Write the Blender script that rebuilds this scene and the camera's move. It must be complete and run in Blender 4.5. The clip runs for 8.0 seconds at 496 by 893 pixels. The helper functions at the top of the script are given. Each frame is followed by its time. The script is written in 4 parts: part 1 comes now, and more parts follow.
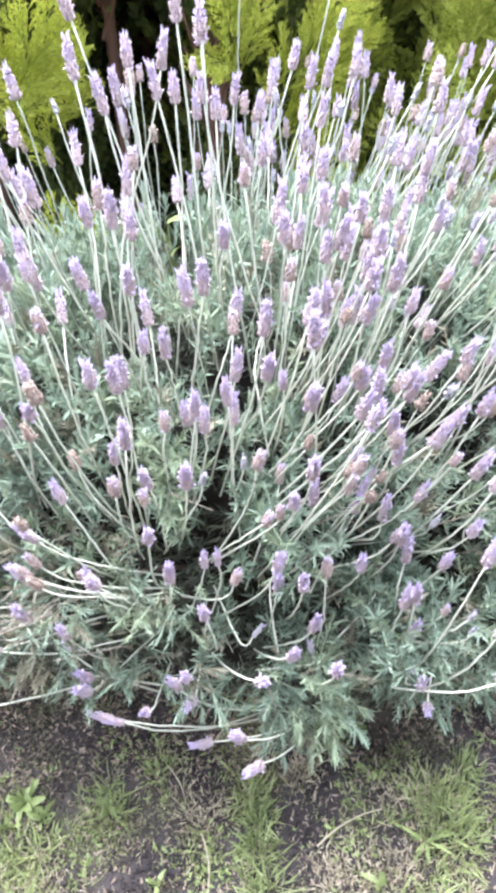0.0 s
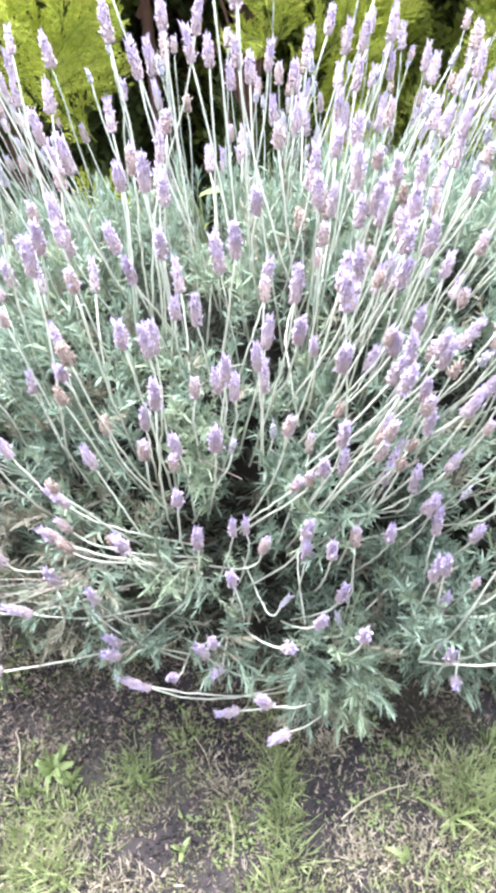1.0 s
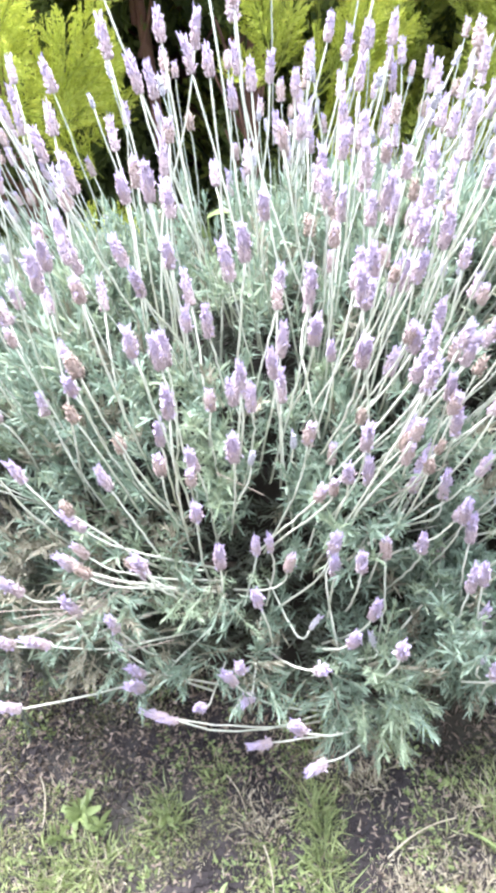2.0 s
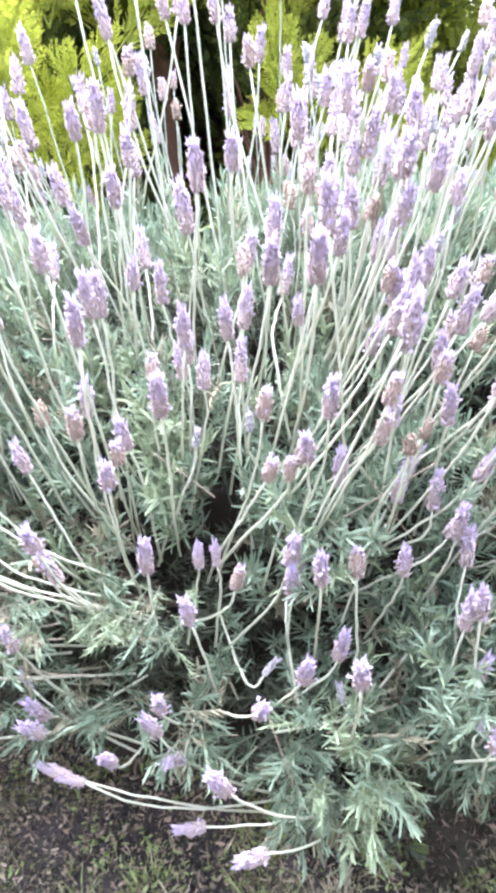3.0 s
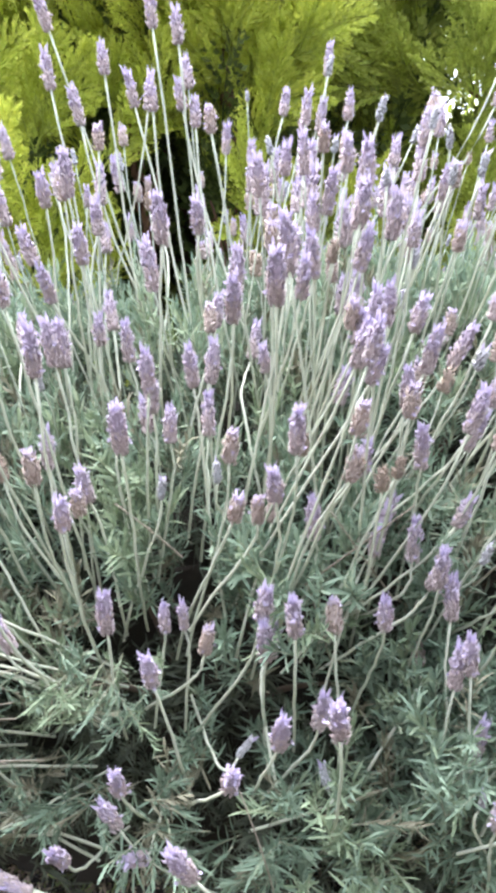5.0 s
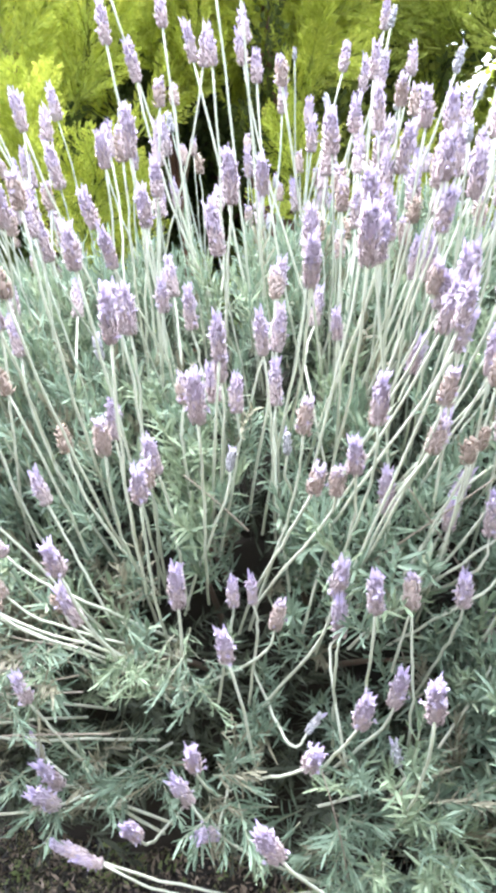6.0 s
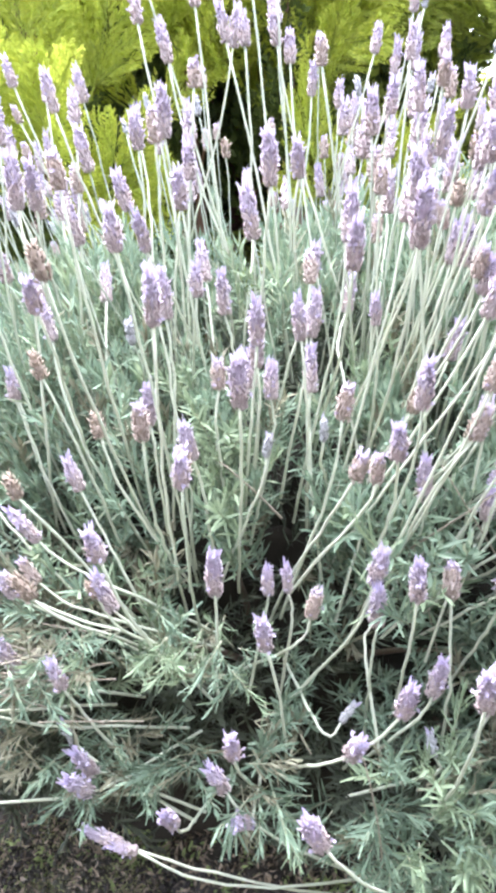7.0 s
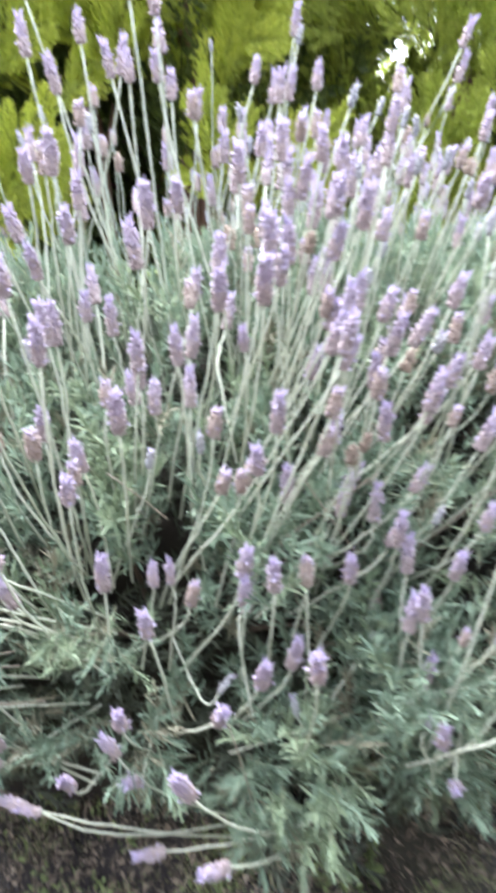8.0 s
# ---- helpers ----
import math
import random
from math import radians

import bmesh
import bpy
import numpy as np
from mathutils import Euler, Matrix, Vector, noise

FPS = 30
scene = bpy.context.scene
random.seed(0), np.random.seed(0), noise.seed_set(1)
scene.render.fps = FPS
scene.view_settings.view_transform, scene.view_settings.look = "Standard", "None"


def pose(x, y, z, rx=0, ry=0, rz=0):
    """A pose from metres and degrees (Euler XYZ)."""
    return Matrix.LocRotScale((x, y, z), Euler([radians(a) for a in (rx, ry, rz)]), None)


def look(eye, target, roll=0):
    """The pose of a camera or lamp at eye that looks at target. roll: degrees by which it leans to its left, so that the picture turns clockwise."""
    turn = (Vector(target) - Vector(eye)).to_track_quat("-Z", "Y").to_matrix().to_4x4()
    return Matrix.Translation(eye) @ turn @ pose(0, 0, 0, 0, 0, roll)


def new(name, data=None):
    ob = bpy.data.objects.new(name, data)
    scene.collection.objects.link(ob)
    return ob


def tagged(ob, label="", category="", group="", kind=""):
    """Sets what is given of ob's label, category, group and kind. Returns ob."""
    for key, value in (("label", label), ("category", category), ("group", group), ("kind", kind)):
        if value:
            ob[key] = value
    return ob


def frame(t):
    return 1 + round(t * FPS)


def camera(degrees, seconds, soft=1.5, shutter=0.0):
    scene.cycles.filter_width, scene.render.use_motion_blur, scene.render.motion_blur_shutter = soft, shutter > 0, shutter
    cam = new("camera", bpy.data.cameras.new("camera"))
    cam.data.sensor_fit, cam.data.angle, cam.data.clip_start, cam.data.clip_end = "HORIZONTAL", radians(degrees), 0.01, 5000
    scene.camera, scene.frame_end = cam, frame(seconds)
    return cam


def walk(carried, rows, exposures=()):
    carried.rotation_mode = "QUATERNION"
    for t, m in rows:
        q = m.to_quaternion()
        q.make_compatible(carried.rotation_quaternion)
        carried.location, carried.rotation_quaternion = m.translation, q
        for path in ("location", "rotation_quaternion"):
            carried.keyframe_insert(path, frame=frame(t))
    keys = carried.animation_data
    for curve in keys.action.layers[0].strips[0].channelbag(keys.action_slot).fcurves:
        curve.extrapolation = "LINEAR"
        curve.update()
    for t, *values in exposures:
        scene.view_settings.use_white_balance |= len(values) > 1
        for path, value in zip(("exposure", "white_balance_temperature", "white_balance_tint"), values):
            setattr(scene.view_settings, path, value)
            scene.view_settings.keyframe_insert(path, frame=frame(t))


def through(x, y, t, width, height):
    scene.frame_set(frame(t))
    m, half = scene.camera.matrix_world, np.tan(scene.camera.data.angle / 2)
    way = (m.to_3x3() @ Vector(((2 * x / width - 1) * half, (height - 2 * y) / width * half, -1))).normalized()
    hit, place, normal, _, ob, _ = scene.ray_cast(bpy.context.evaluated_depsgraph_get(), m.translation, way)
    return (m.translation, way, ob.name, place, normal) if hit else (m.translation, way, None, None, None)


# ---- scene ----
cam = camera(39.0, 8.0, 4.2, 0.3)
PATH = [
    (0, (0.043, 0.047, 1.22), (0.108, 1.542, -0.107), -2.6),
    (0.5, (0.044, 0.037, 1.201), (0.044, 1.512, -0.149), -3.9),
    (1, (0.04, 0.028, 1.197), (0.021, 1.511, -0.145), -4.0),
    (1.5, (0.037, 0.031, 1.194), (-0.028, 1.576, -0.074), -5.2),
    (2, (0.038, 0.032, 1.149), (-0.029, 1.591, -0.102), -7.9),
    (2.2, (0.032, 0.035, 1.142), (0.032, 1.629, -0.066), -5.3),
    (3.3, (0.119, 0.079, 0.87), (-0.033, 1.899, 0.054), -4.3),
    (3.5, (0.118, 0.076, 0.862), (-0.015, 1.942, 0.156), -3.3),
    (4, (0.149, 0.06, 0.877), (0.155, 1.972, 0.29), 0.1),
    (4.5, (0.141, 0.062, 0.869), (0.131, 1.959, 0.234), -3.7),
    (4.7, (0.132, 0.059, 0.858), (0.099, 1.964, 0.251), -4.6),
    (5.8, (0.071, 0.085, 0.841), (-0.028, 1.965, 0.168), -5.2),
    (6, (0.065, 0.083, 0.842), (-0.048, 1.96, 0.16), -5.5),
    (6.5, (0.045, 0.089, 0.84), (-0.064, 1.956, 0.132), -5.2),
    (7, (0.035, 0.088, 0.838), (-0.091, 1.955, 0.133), -5.3),
    (7.5, (0.036, 0.079, 0.842), (-0.078, 1.948, 0.14), -4.6),
    (7.8, (0.049, 0.046, 0.853), (0.045, 1.939, 0.208), -4.6),
    (8, (0.083, 0.021, 0.914), (0.168, 1.844, 0.096), -3.5),
]
# the exposure drifts as the camera tilts towards the sky
EXPOSURES = [(t, e + 2.96, 5790 if t < 3.6 else 5950 if t < 5 else 5850, 21.5 if t < 3.6 else 14.5) for t, e in ((0.0, -0.05), (1.5, 0.18), (3.3, 0.25), (3.7, 0.15), (4.0, -0.47), (4.7, -0.47), (5.8, 0.08), (7.6, 0.10), (8.0, -0.25))]
walk(cam, [(t, look(eye, target, roll)) for t, eye, target, roll in PATH], EXPOSURES)

# ---- light: bright open shade under a pale sky ----
SUN_EL, SUN_AZ = radians(63), radians(345)
world = bpy.data.worlds.new("sky")
scene.world = world
world.use_nodes = True
wn = world.node_tree
bg = wn.nodes["Background"]
sky = wn.nodes.new("ShaderNodeTexSky")
sky.sky_type = 'NISHITA'
sky.sun_disc = False
sky.sun_elevation = SUN_EL
sky.sun_rotation = SUN_AZ
sky.air_density, sky.dust_density, sky.ozone_density = 1.0, 4.0, 1.0
veil = wn.nodes.new("ShaderNodeMix")
veil.data_type = 'RGBA'
veil.inputs[0].default_value = 0.5
veil.inputs[7].default_value = (6.6, 6.7, 6.9, 1)
wn.links.new(sky.outputs[0], veil.inputs[6])
wn.links.new(veil.outputs[2], bg.inputs[0])
bg.inputs[1].default_value = 0.15
sun = new("sun", bpy.data.lights.new("sun", 'SUN'))
sun.data.energy = 2.6
sun.data.angle = radians(60)
sun.data.color = (1.0, 0.97, 0.92)
sd = Vector((math.sin(SUN_AZ) * math.cos(SUN_EL), math.cos(SUN_AZ) * math.cos(SUN_EL), math.sin(SUN_EL)))
sun.matrix_world = look(sd * 20, (0, 0, 0))

# ---- materials ----
def lin(a, b, f):
    return tuple(a[i] + (b[i] - a[i]) * f for i in range(3))


def leafy(name, dark, light, rough=0.6, through=0.25, scale=60, island=True, tint=None, bump=0.15):
    """A thin plant surface: two tones by piece, a blotchy second scale, some light let through."""
    m = bpy.data.materials.new(name)
    m.use_nodes = True
    nt = m.node_tree
    nt.nodes.clear()
    L = nt.links.new
    out = nt.nodes.new("ShaderNodeOutputMaterial")
    if island:
        src = nt.nodes.new("ShaderNodeNewGeometry").outputs["Random Per Island"]
    else:
        src = nt.nodes.new("ShaderNodeObjectInfo").outputs["Random"]
    co = nt.nodes.new("ShaderNodeTexCoord")
    big = nt.nodes.new("ShaderNodeTexNoise")
    big.inputs["Scale"].default_value = 9
    big.inputs["Detail"].default_value = 3
    fine = nt.nodes.new("ShaderNodeTexNoise")
    fine.inputs["Scale"].default_value = scale * 6
    fine.inputs["Detail"].default_value = 4
    L(co.outputs["Object"], big.inputs["Vector"])
    L(co.outputs["Object"], fine.inputs["Vector"])
    a1 = nt.nodes.new("ShaderNodeMath")
    a1.operation = 'MULTIPLY_ADD'
    a1.inputs[1].default_value, a1.inputs[2].default_value = 0.55, -0.1
    L(src, a1.inputs[0])
    a2 = nt.nodes.new("ShaderNodeMath")
    a2.operation = 'MULTIPLY_ADD'
    a2.inputs[1].default_value = 0.6
    L(big.outputs[0], a2.inputs[0])
    L(a1.outputs[0], a2.inputs[2])
    a3 = nt.nodes.new("ShaderNodeMath")
    a3.operation = 'MULTIPLY_ADD'
    a3.inputs[1].default_value = 0.35
    L(fine.outputs[0], a3.inputs[0])
    L(a2.outputs[0], a3.inputs[2])
    ramp = nt.nodes.new("ShaderNodeValToRGB")
    e = ramp.color_ramp.elements
    e[0].position, e[1].position = 0.12, 0.95
    e[0].color, e[1].color = (*dark, 1), (*light, 1)
    if tint:
        mid = e.new(0.86)
        mid.color = (*lin(dark, light, 0.75), 1)
        e[2].color = (*tint, 1)
    L(a3.outputs[0], ramp.inputs[0])
    p = nt.nodes.new("ShaderNodeBsdfPrincipled")
    p.inputs["Roughness"].default_value = rough
    p.inputs["Specular IOR Level"].default_value = 0.3
    L(ramp.outputs[0], p.inputs["Base Color"])
    bp = nt.nodes.new("ShaderNodeBump")
    bp.inputs["Strength"].default_value = bump
    bp.inputs["Distance"].default_value = 0.001
    L(fine.outputs[0], bp.inputs["Height"])
    L(bp.outputs[0], p.inputs["Normal"])
    if through > 0:
        tr = nt.nodes.new("ShaderNodeBsdfTranslucent")
        L(ramp.outputs[0], tr.inputs["Color"])
        mx = nt.nodes.new("ShaderNodeMixShader")
        mx.inputs[0].default_value = through
        L(p.outputs[0], mx.inputs[1])
        L(tr.outputs[0], mx.inputs[2])
        L(mx.outputs[0], out.inputs[0])
    else:
        L(p.outputs[0], out.inputs[0])
    return m


M_LEAF = leafy("lavender_leaf", (0.092, 0.150, 0.098), (0.345, 0.438, 0.315), 0.75, 0.3, tint=(0.39, 0.44, 0.30))
M_YOUNG = leafy("lavender_leaf_young", (0.098, 0.151, 0.086), (0.345, 0.420, 0.268), 0.75, 0.3)
M_DRY = leafy("withered_leaf", (0.12, 0.118, 0.074), (0.29, 0.28, 0.195), 0.75, 0.15)
M_INNER_SHADE = leafy("shaded_inner_leaf", (0.032, 0.042, 0.030), (0.145, 0.165, 0.115), 0.85, 0.15)
M_CORE_SHADE = leafy("core_shade", (0.010, 0.009, 0.007), (0.042, 0.037, 0.028), 1.0, 0.0, bump=1.0)
M_TWIG = leafy("lavender_twig", (0.16, 0.15, 0.10), (0.36, 0.38, 0.26), 0.7, 0.0)
M_DEADWOOD = leafy("dead_twig", (0.15, 0.125, 0.095), (0.34, 0.30, 0.235), 0.8, 0.0)
M_WOOD = leafy("old_wood", (0.035, 0.028, 0.022), (0.16, 0.12, 0.09), 0.85, 0.0, bump=0.6)
M_STEM = leafy("flower_stem", (0.44, 0.485, 0.365), (0.60, 0.625, 0.50), 0.7, 0.22, island=False)
M_STEM_FAR = leafy("flower_stem_massed", (0.36, 0.41, 0.315), (0.53, 0.565, 0.46), 0.7, 0.22)
M_CALYX = leafy("calyx", (0.46, 0.38, 0.375), (0.68, 0.595, 0.585), 0.85, 0.4)
M_CALYX_OLD = leafy("calyx_faded", (0.38, 0.305, 0.265), (0.61, 0.515, 0.455), 0.85, 0.3)
M_BROWN = leafy("calyx_dry", (0.215, 0.17, 0.135), (0.42, 0.34, 0.275), 0.9, 0.1)
M_BUD = leafy("calyx_bud", (0.29, 0.305, 0.285), (0.51, 0.50, 0.525), 0.8, 0.15)
M_BRACT = leafy("bract", (0.42, 0.36, 0.525), (0.60, 0.54, 0.695), 0.7, 0.4)
M_UPPER = leafy("calyx_lilac", (0.43, 0.36, 0.445), (0.61, 0.54, 0.615), 0.8, 0.4)
M_FLORET = leafy("floret", (0.48, 0.41, 0.555), (0.65, 0.585, 0.715), 0.7, 0.3)
M_GOLD = leafy("golden_conifer", (0.32, 0.405, 0.042), (0.70, 0.73, 0.125), 0.55, 0.5, tint=(0.75, 0.76, 0.13))
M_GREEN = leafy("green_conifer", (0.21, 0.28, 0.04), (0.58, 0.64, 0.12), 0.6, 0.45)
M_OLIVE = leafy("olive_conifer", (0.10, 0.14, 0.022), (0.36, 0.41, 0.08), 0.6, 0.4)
M_DEEP = leafy("conifer_painted_shade", (0.03, 0.05, 0.012), (0.14, 0.18, 0.045), 0.65, 0.25)
M_BARK = leafy("conifer_bark", (0.05, 0.028, 0.02), (0.20, 0.11, 0.075), 0.9, 0.0, bump=0.8)
M_GRASS = leafy("grass", (0.068, 0.106, 0.034), (0.370, 0.432, 0.180), 0.6, 0.25)
M_MOSS = leafy("moss_leaf", (0.050, 0.060, 0.024), (0.30, 0.310, 0.145), 0.7, 0.15)
M_STRAW = leafy("dry_grass", (0.15, 0.135, 0.085), (0.50, 0.455, 0.31), 0.75, 0.15)
M_WEED = leafy("weed_leaf", (0.080, 0.122, 0.040), (0.31, 0.385, 0.145), 0.5, 0.25)
M_NEEDLE = leafy("fallen_conifer_needles", (0.10, 0.050, 0.030), (0.36, 0.20, 0.12), 0.9, 0.0)
M_LITTER = leafy("leaf_litter", (0.026, 0.020, 0.015), (0.32, 0.258, 0.185), 0.85, 0.05)


def soil_material():
    m = bpy.data.materials.new("damp_soil")
    m.use_nodes = True
    nt = m.node_tree
    L = nt.links.new
    p = nt.nodes["Principled BSDF"]
    co = nt.nodes.new("ShaderNodeTexCoord")
    big = nt.nodes.new("ShaderNodeTexNoise")
    big.inputs["Scale"].default_value, big.inputs["Detail"].default_value = 5, 8
    L(co.outputs["Object"], big.inputs["Vector"])
    ramp = nt.nodes.new("ShaderNodeValToRGB")
    e = ramp.color_ramp.elements
    e[0].position, e[1].position = 0.36, 0.68
    e[0].color, e[1].color = (0.012, 0.0095, 0.008, 1), (0.048, 0.045, 0.028, 1)
    mid = e.new(0.52)
    mid.color = (0.032, 0.026, 0.022, 1)
    L(big.outputs[0], ramp.inputs[0])
    fine = nt.nodes.new("ShaderNodeTexNoise")
    fine.inputs["Scale"].default_value, fine.inputs["Detail"].default_value = 120, 8
    L(co.outputs["Object"], fine.inputs["Vector"])
    mix = nt.nodes.new("ShaderNodeMix")
    mix.data_type, mix.blend_type = 'RGBA', 'OVERLAY'
    mix.inputs[0].default_value = 0.8
    L(ramp.outputs[0], mix.inputs[6])
    L(fine.outputs[0], mix.inputs[7])
    L(mix.outputs[2], p.inputs["Base Color"])
    p.inputs["Roughness"].default_value = 0.85
    bp = nt.nodes.new("ShaderNodeBump")
    bp.inputs["Strength"].default_value, bp.inputs["Distance"].default_value = 0.9, 0.004
    L(fine.outputs[0], bp.inputs["Height"])
    L(bp.outputs[0], p.inputs["Normal"])
    return m


M_SOIL = soil_material()
M_WALL = leafy("shade_wall_plaster", (0.14, 0.13, 0.12), (0.24, 0.22, 0.20), 0.9, 0.0, island=False, bump=0.5)
rng = np.random.default_rng(7)

# ---- mesh helpers ----
class Soup:
    """Triangles gathered as arrays, with a material slot each."""
    def __init__(self):
        self.v, self.f, self.m, self.n = [], [], [], 0

    def add(self, v, f, slot=0):
        self.v.append(np.asarray(v, float))
        self.f.append(np.asarray(f, int) + self.n)
        self.m.append(np.full(len(f), slot))
        self.n += len(v)

    def arrays(self):
        return np.concatenate(self.v), np.concatenate(self.f), np.concatenate(self.m)

    def mesh(self, name, mats, smooth=True):
        return mesh_of(name, *self.arrays(), mats, smooth)


def mesh_of(name, v, f, slot, mats, smooth=True):
    me = bpy.data.meshes.new(name)
    me.vertices.add(len(v))
    me.vertices.foreach_set("co", np.ascontiguousarray(v, dtype=np.float32).ravel())
    me.loops.add(3 * len(f))
    me.loops.foreach_set("vertex_index", np.ascontiguousarray(f, dtype=np.int32).ravel())
    me.polygons.add(len(f))
    me.polygons.foreach_set("loop_start", np.arange(0, 3 * len(f), 3, dtype=np.int32))
    me.polygons.foreach_set("material_index", np.ascontiguousarray(slot, dtype=np.int32))
    me.polygons.foreach_set("use_smooth", np.full(len(f), smooth))
    for m in mats:
        me.materials.append(m)
    me.update(calc_edges=True)
    return me


def part(name, me, parent, label="", at=None):
    ob = new(name, me)
    ob.parent = parent
    if at is not None:
        ob.matrix_basis = at
    return tagged(ob, label)


def unit(v):
    v = np.asarray(v, float)
    return v / (np.linalg.norm(v) + 1e-12)


def turn_to(z, spin=0.0):
    """A rotation whose third axis is z."""
    z = unit(z)
    a = np.array([1.0, 0, 0]) if abs(z[0]) < 0.9 else np.array([0, 1.0, 0])
    x = unit(np.cross(a, z))
    y = np.cross(z, x)
    c, s = math.cos(spin), math.sin(spin)
    return np.stack([c * x + s * y, c * y - s * x, z], 1)


def tube(points, radii, sides=5):
    """A tapered tube along points."""
    points = np.asarray(points, float)
    n = len(points)
    radii = np.broadcast_to(radii, (n,))
    v = []
    ref = np.array([0.31, 0.17, 0.93])
    for i in range(n):
        t = unit(points[min(i + 1, n - 1)] - points[max(i - 1, 0)])
        x = unit(np.cross(ref if abs(ref @ t) < 0.95 else np.array([1.0, 0, 0]), t))
        y = np.cross(t, x)
        for k in range(sides):
            a = 2 * math.pi * k / sides
            v.append(points[i] + radii[i] * (math.cos(a) * x + math.sin(a) * y))
    f = []
    for i in range(n - 1):
        for k in range(sides):
            a, b = i * sides + k, i * sides + (k + 1) % sides
            f += [(a, b, b + sides), (a, b + sides, a + sides)]
    v.append(points[-1])
    top = len(v) - 1
    for k in range(sides):
        f.append(((n - 1) * sides + k, (n - 1) * sides + (k + 1) % sides, top))
    return np.array(v), np.array(f)


def bezier(a, b, c, n):
    t = np.linspace(0, 1, n)[:, None]
    return (1 - t) ** 2 * np.asarray(a) + 2 * t * (1 - t) * np.asarray(b) + t ** 2 * np.asarray(c)


def blade(length, width, droop, fold=0.25, segs=3, tip=0.09):
    """A narrow leaf along +z that bends towards +x, folded along its rib."""
    v, f = [], []
    x = z = 0.0
    a = 0.0
    for i in range(segs + 1):
        t = i / segs
        w = width * 0.5 * (0.55 + 0.9 * t if t < 0.4 else (1 - tip) * (1 - ((t - 0.4) / 0.6) ** 2) + tip)
        v += [(x - fold * w, -w, z), (x, 0, z), (x - fold * w, w, z)]
        a += droop / segs
        x += math.sin(a) * length / segs
        z += math.cos(a) * length / segs
    for i in range(segs):
        k = 3 * i
        f += [(k, k + 1, k + 4), (k, k + 4, k + 3), (k + 1, k + 2, k + 5), (k + 1, k + 5, k + 4)]
    return np.array(v), np.array(f)


def sliver(length, width, droop):
    """A narrow flat leaf along +z, bending towards +x."""
    w = width * 0.5
    x, z = 0.45 * length * math.sin(droop * 0.4), 0.45 * length * math.cos(droop * 0.4)
    tip = (x + 0.55 * length * math.sin(droop), 0, z + 0.55 * length * math.cos(droop))
    return np.array([(0, -0.6 * w, 0), (0, 0.6 * w, 0), (x, w, z), (x, -w, z), tip]), np.array([(0, 1, 2), (0, 2, 3), (3, 2, 4)])


def spindle(length, width, sides=3):
    """A closed bud shape along +z."""
    v = [(0, 0, 0)]
    for h, r in ((0.3, 1.0), (0.75, 0.85)):
        for k in range(sides):
            a = 2 * math.pi * (k + h) / sides
            v.append((r * width / 2 * math.cos(a), r * width / 2 * math.sin(a), h * length))
    v.append((0, 0, length))
    f = []
    for k in range(sides):
        j = (k + 1) % sides
        f += [(0, 1 + j, 1 + k), (1 + k, 1 + j, 1 + sides + j), (1 + k, 1 + sides + j, 1 + sides + k), (1 + sides + k, 1 + sides + j, 1 + 2 * sides)]
    return np.array(v), np.array(f)


# ---- the ground: one sheet to the horizon ----
def ground_height(x, y):
    rise = 0.045 / (1 + np.exp(np.clip(-(x - 0.16) / 0.06, -40, 40))) * np.clip((y - 0.2) / 0.35, 0, 1) * np.clip(1 - (x - 0.5) / 0.8, 0, 1)
    lump = 0.010 * np.sin(9 * x + 2) * np.sin(8 * y + 1) + 0.005 * np.sin(31 * x + 5 * y) * np.sin(27 * y - 3 * x)
    near = np.exp(-((x / 3) ** 2 + ((y - 1) / 3) ** 2))
    dip = -0.085 * np.exp(-((x - 0.262) ** 2 + (y - 0.61) ** 2) / 0.0028)
    return (rise + lump + dip) * near


def axis_steps(inner_lo, inner_hi, step, far):
    mid = np.arange(inner_lo, inner_hi + step / 2, step)
    out = []
    d = step
    p = inner_hi
    while p < far:
        d *= 1.5
        p += d
        out.append(p)
    lo = [inner_lo - (o - inner_hi) for o in out][::-1]
    return np.array(lo + list(mid) + out)


gx, gy = axis_steps(-0.9, 0.9, 0.012, 400), axis_steps(-0.1, 1.7, 0.012, 400)
X, Y = np.meshgrid(gx, gy, indexing="ij")
Z = ground_height(X, Y)
clod = np.array([[noise.fractal((x * 22, y * 22, 3.1), 1.0, 2.0, 4) if abs(x) < 1 and -0.2 < y < 1.8 else 0 for y in gy] for x in gx])
Z = Z + 0.005 * clod
nx, ny = len(gx), len(gy)
idx = np.arange(nx * ny).reshape(nx, ny)
q = np.stack([idx[:-1, :-1], idx[1:, :-1], idx[1:, 1:], idx[:-1, 1:]], -1).reshape(-1, 4)
ground = new("ground", mesh_of("ground", np.stack([X, Y, Z], -1).reshape(-1, 3), np.concatenate([q[:, [0, 1, 2]], q[:, [0, 2, 3]]]), np.zeros(2 * len(q)), [M_SOIL]))
tagged(ground, "damp dark soil with moss in front of the lavender", "ground", kind="structure")


def slab(name, lo, hi, mat, label, category):
    bm = bmesh.new()
    bmesh.ops.create_cube(bm, size=1.0)
    for v in bm.verts:
        v.co = Vector([lo[i] + (v.co[i] + 0.5) * (hi[i] - lo[i]) for i in range(3)])
    bmesh.ops.bevel(bm, geom=bm.edges[:], offset=0.01, segments=2, affect='EDGES')
    me = bpy.data.meshes.new(name)
    bm.to_mesh(me)
    bm.free()
    me.materials.append(mat)
    return tagged(new(name, me), label, category, kind="structure")


# unseen wall, added to keep sky light off the bush's low front
slab("wall_south", (-4.0, -1.45, -0.1), (4.0, -1.2, 2.7), M_WALL, "unseen plain wall added to shade the low front of the bush", "wall")


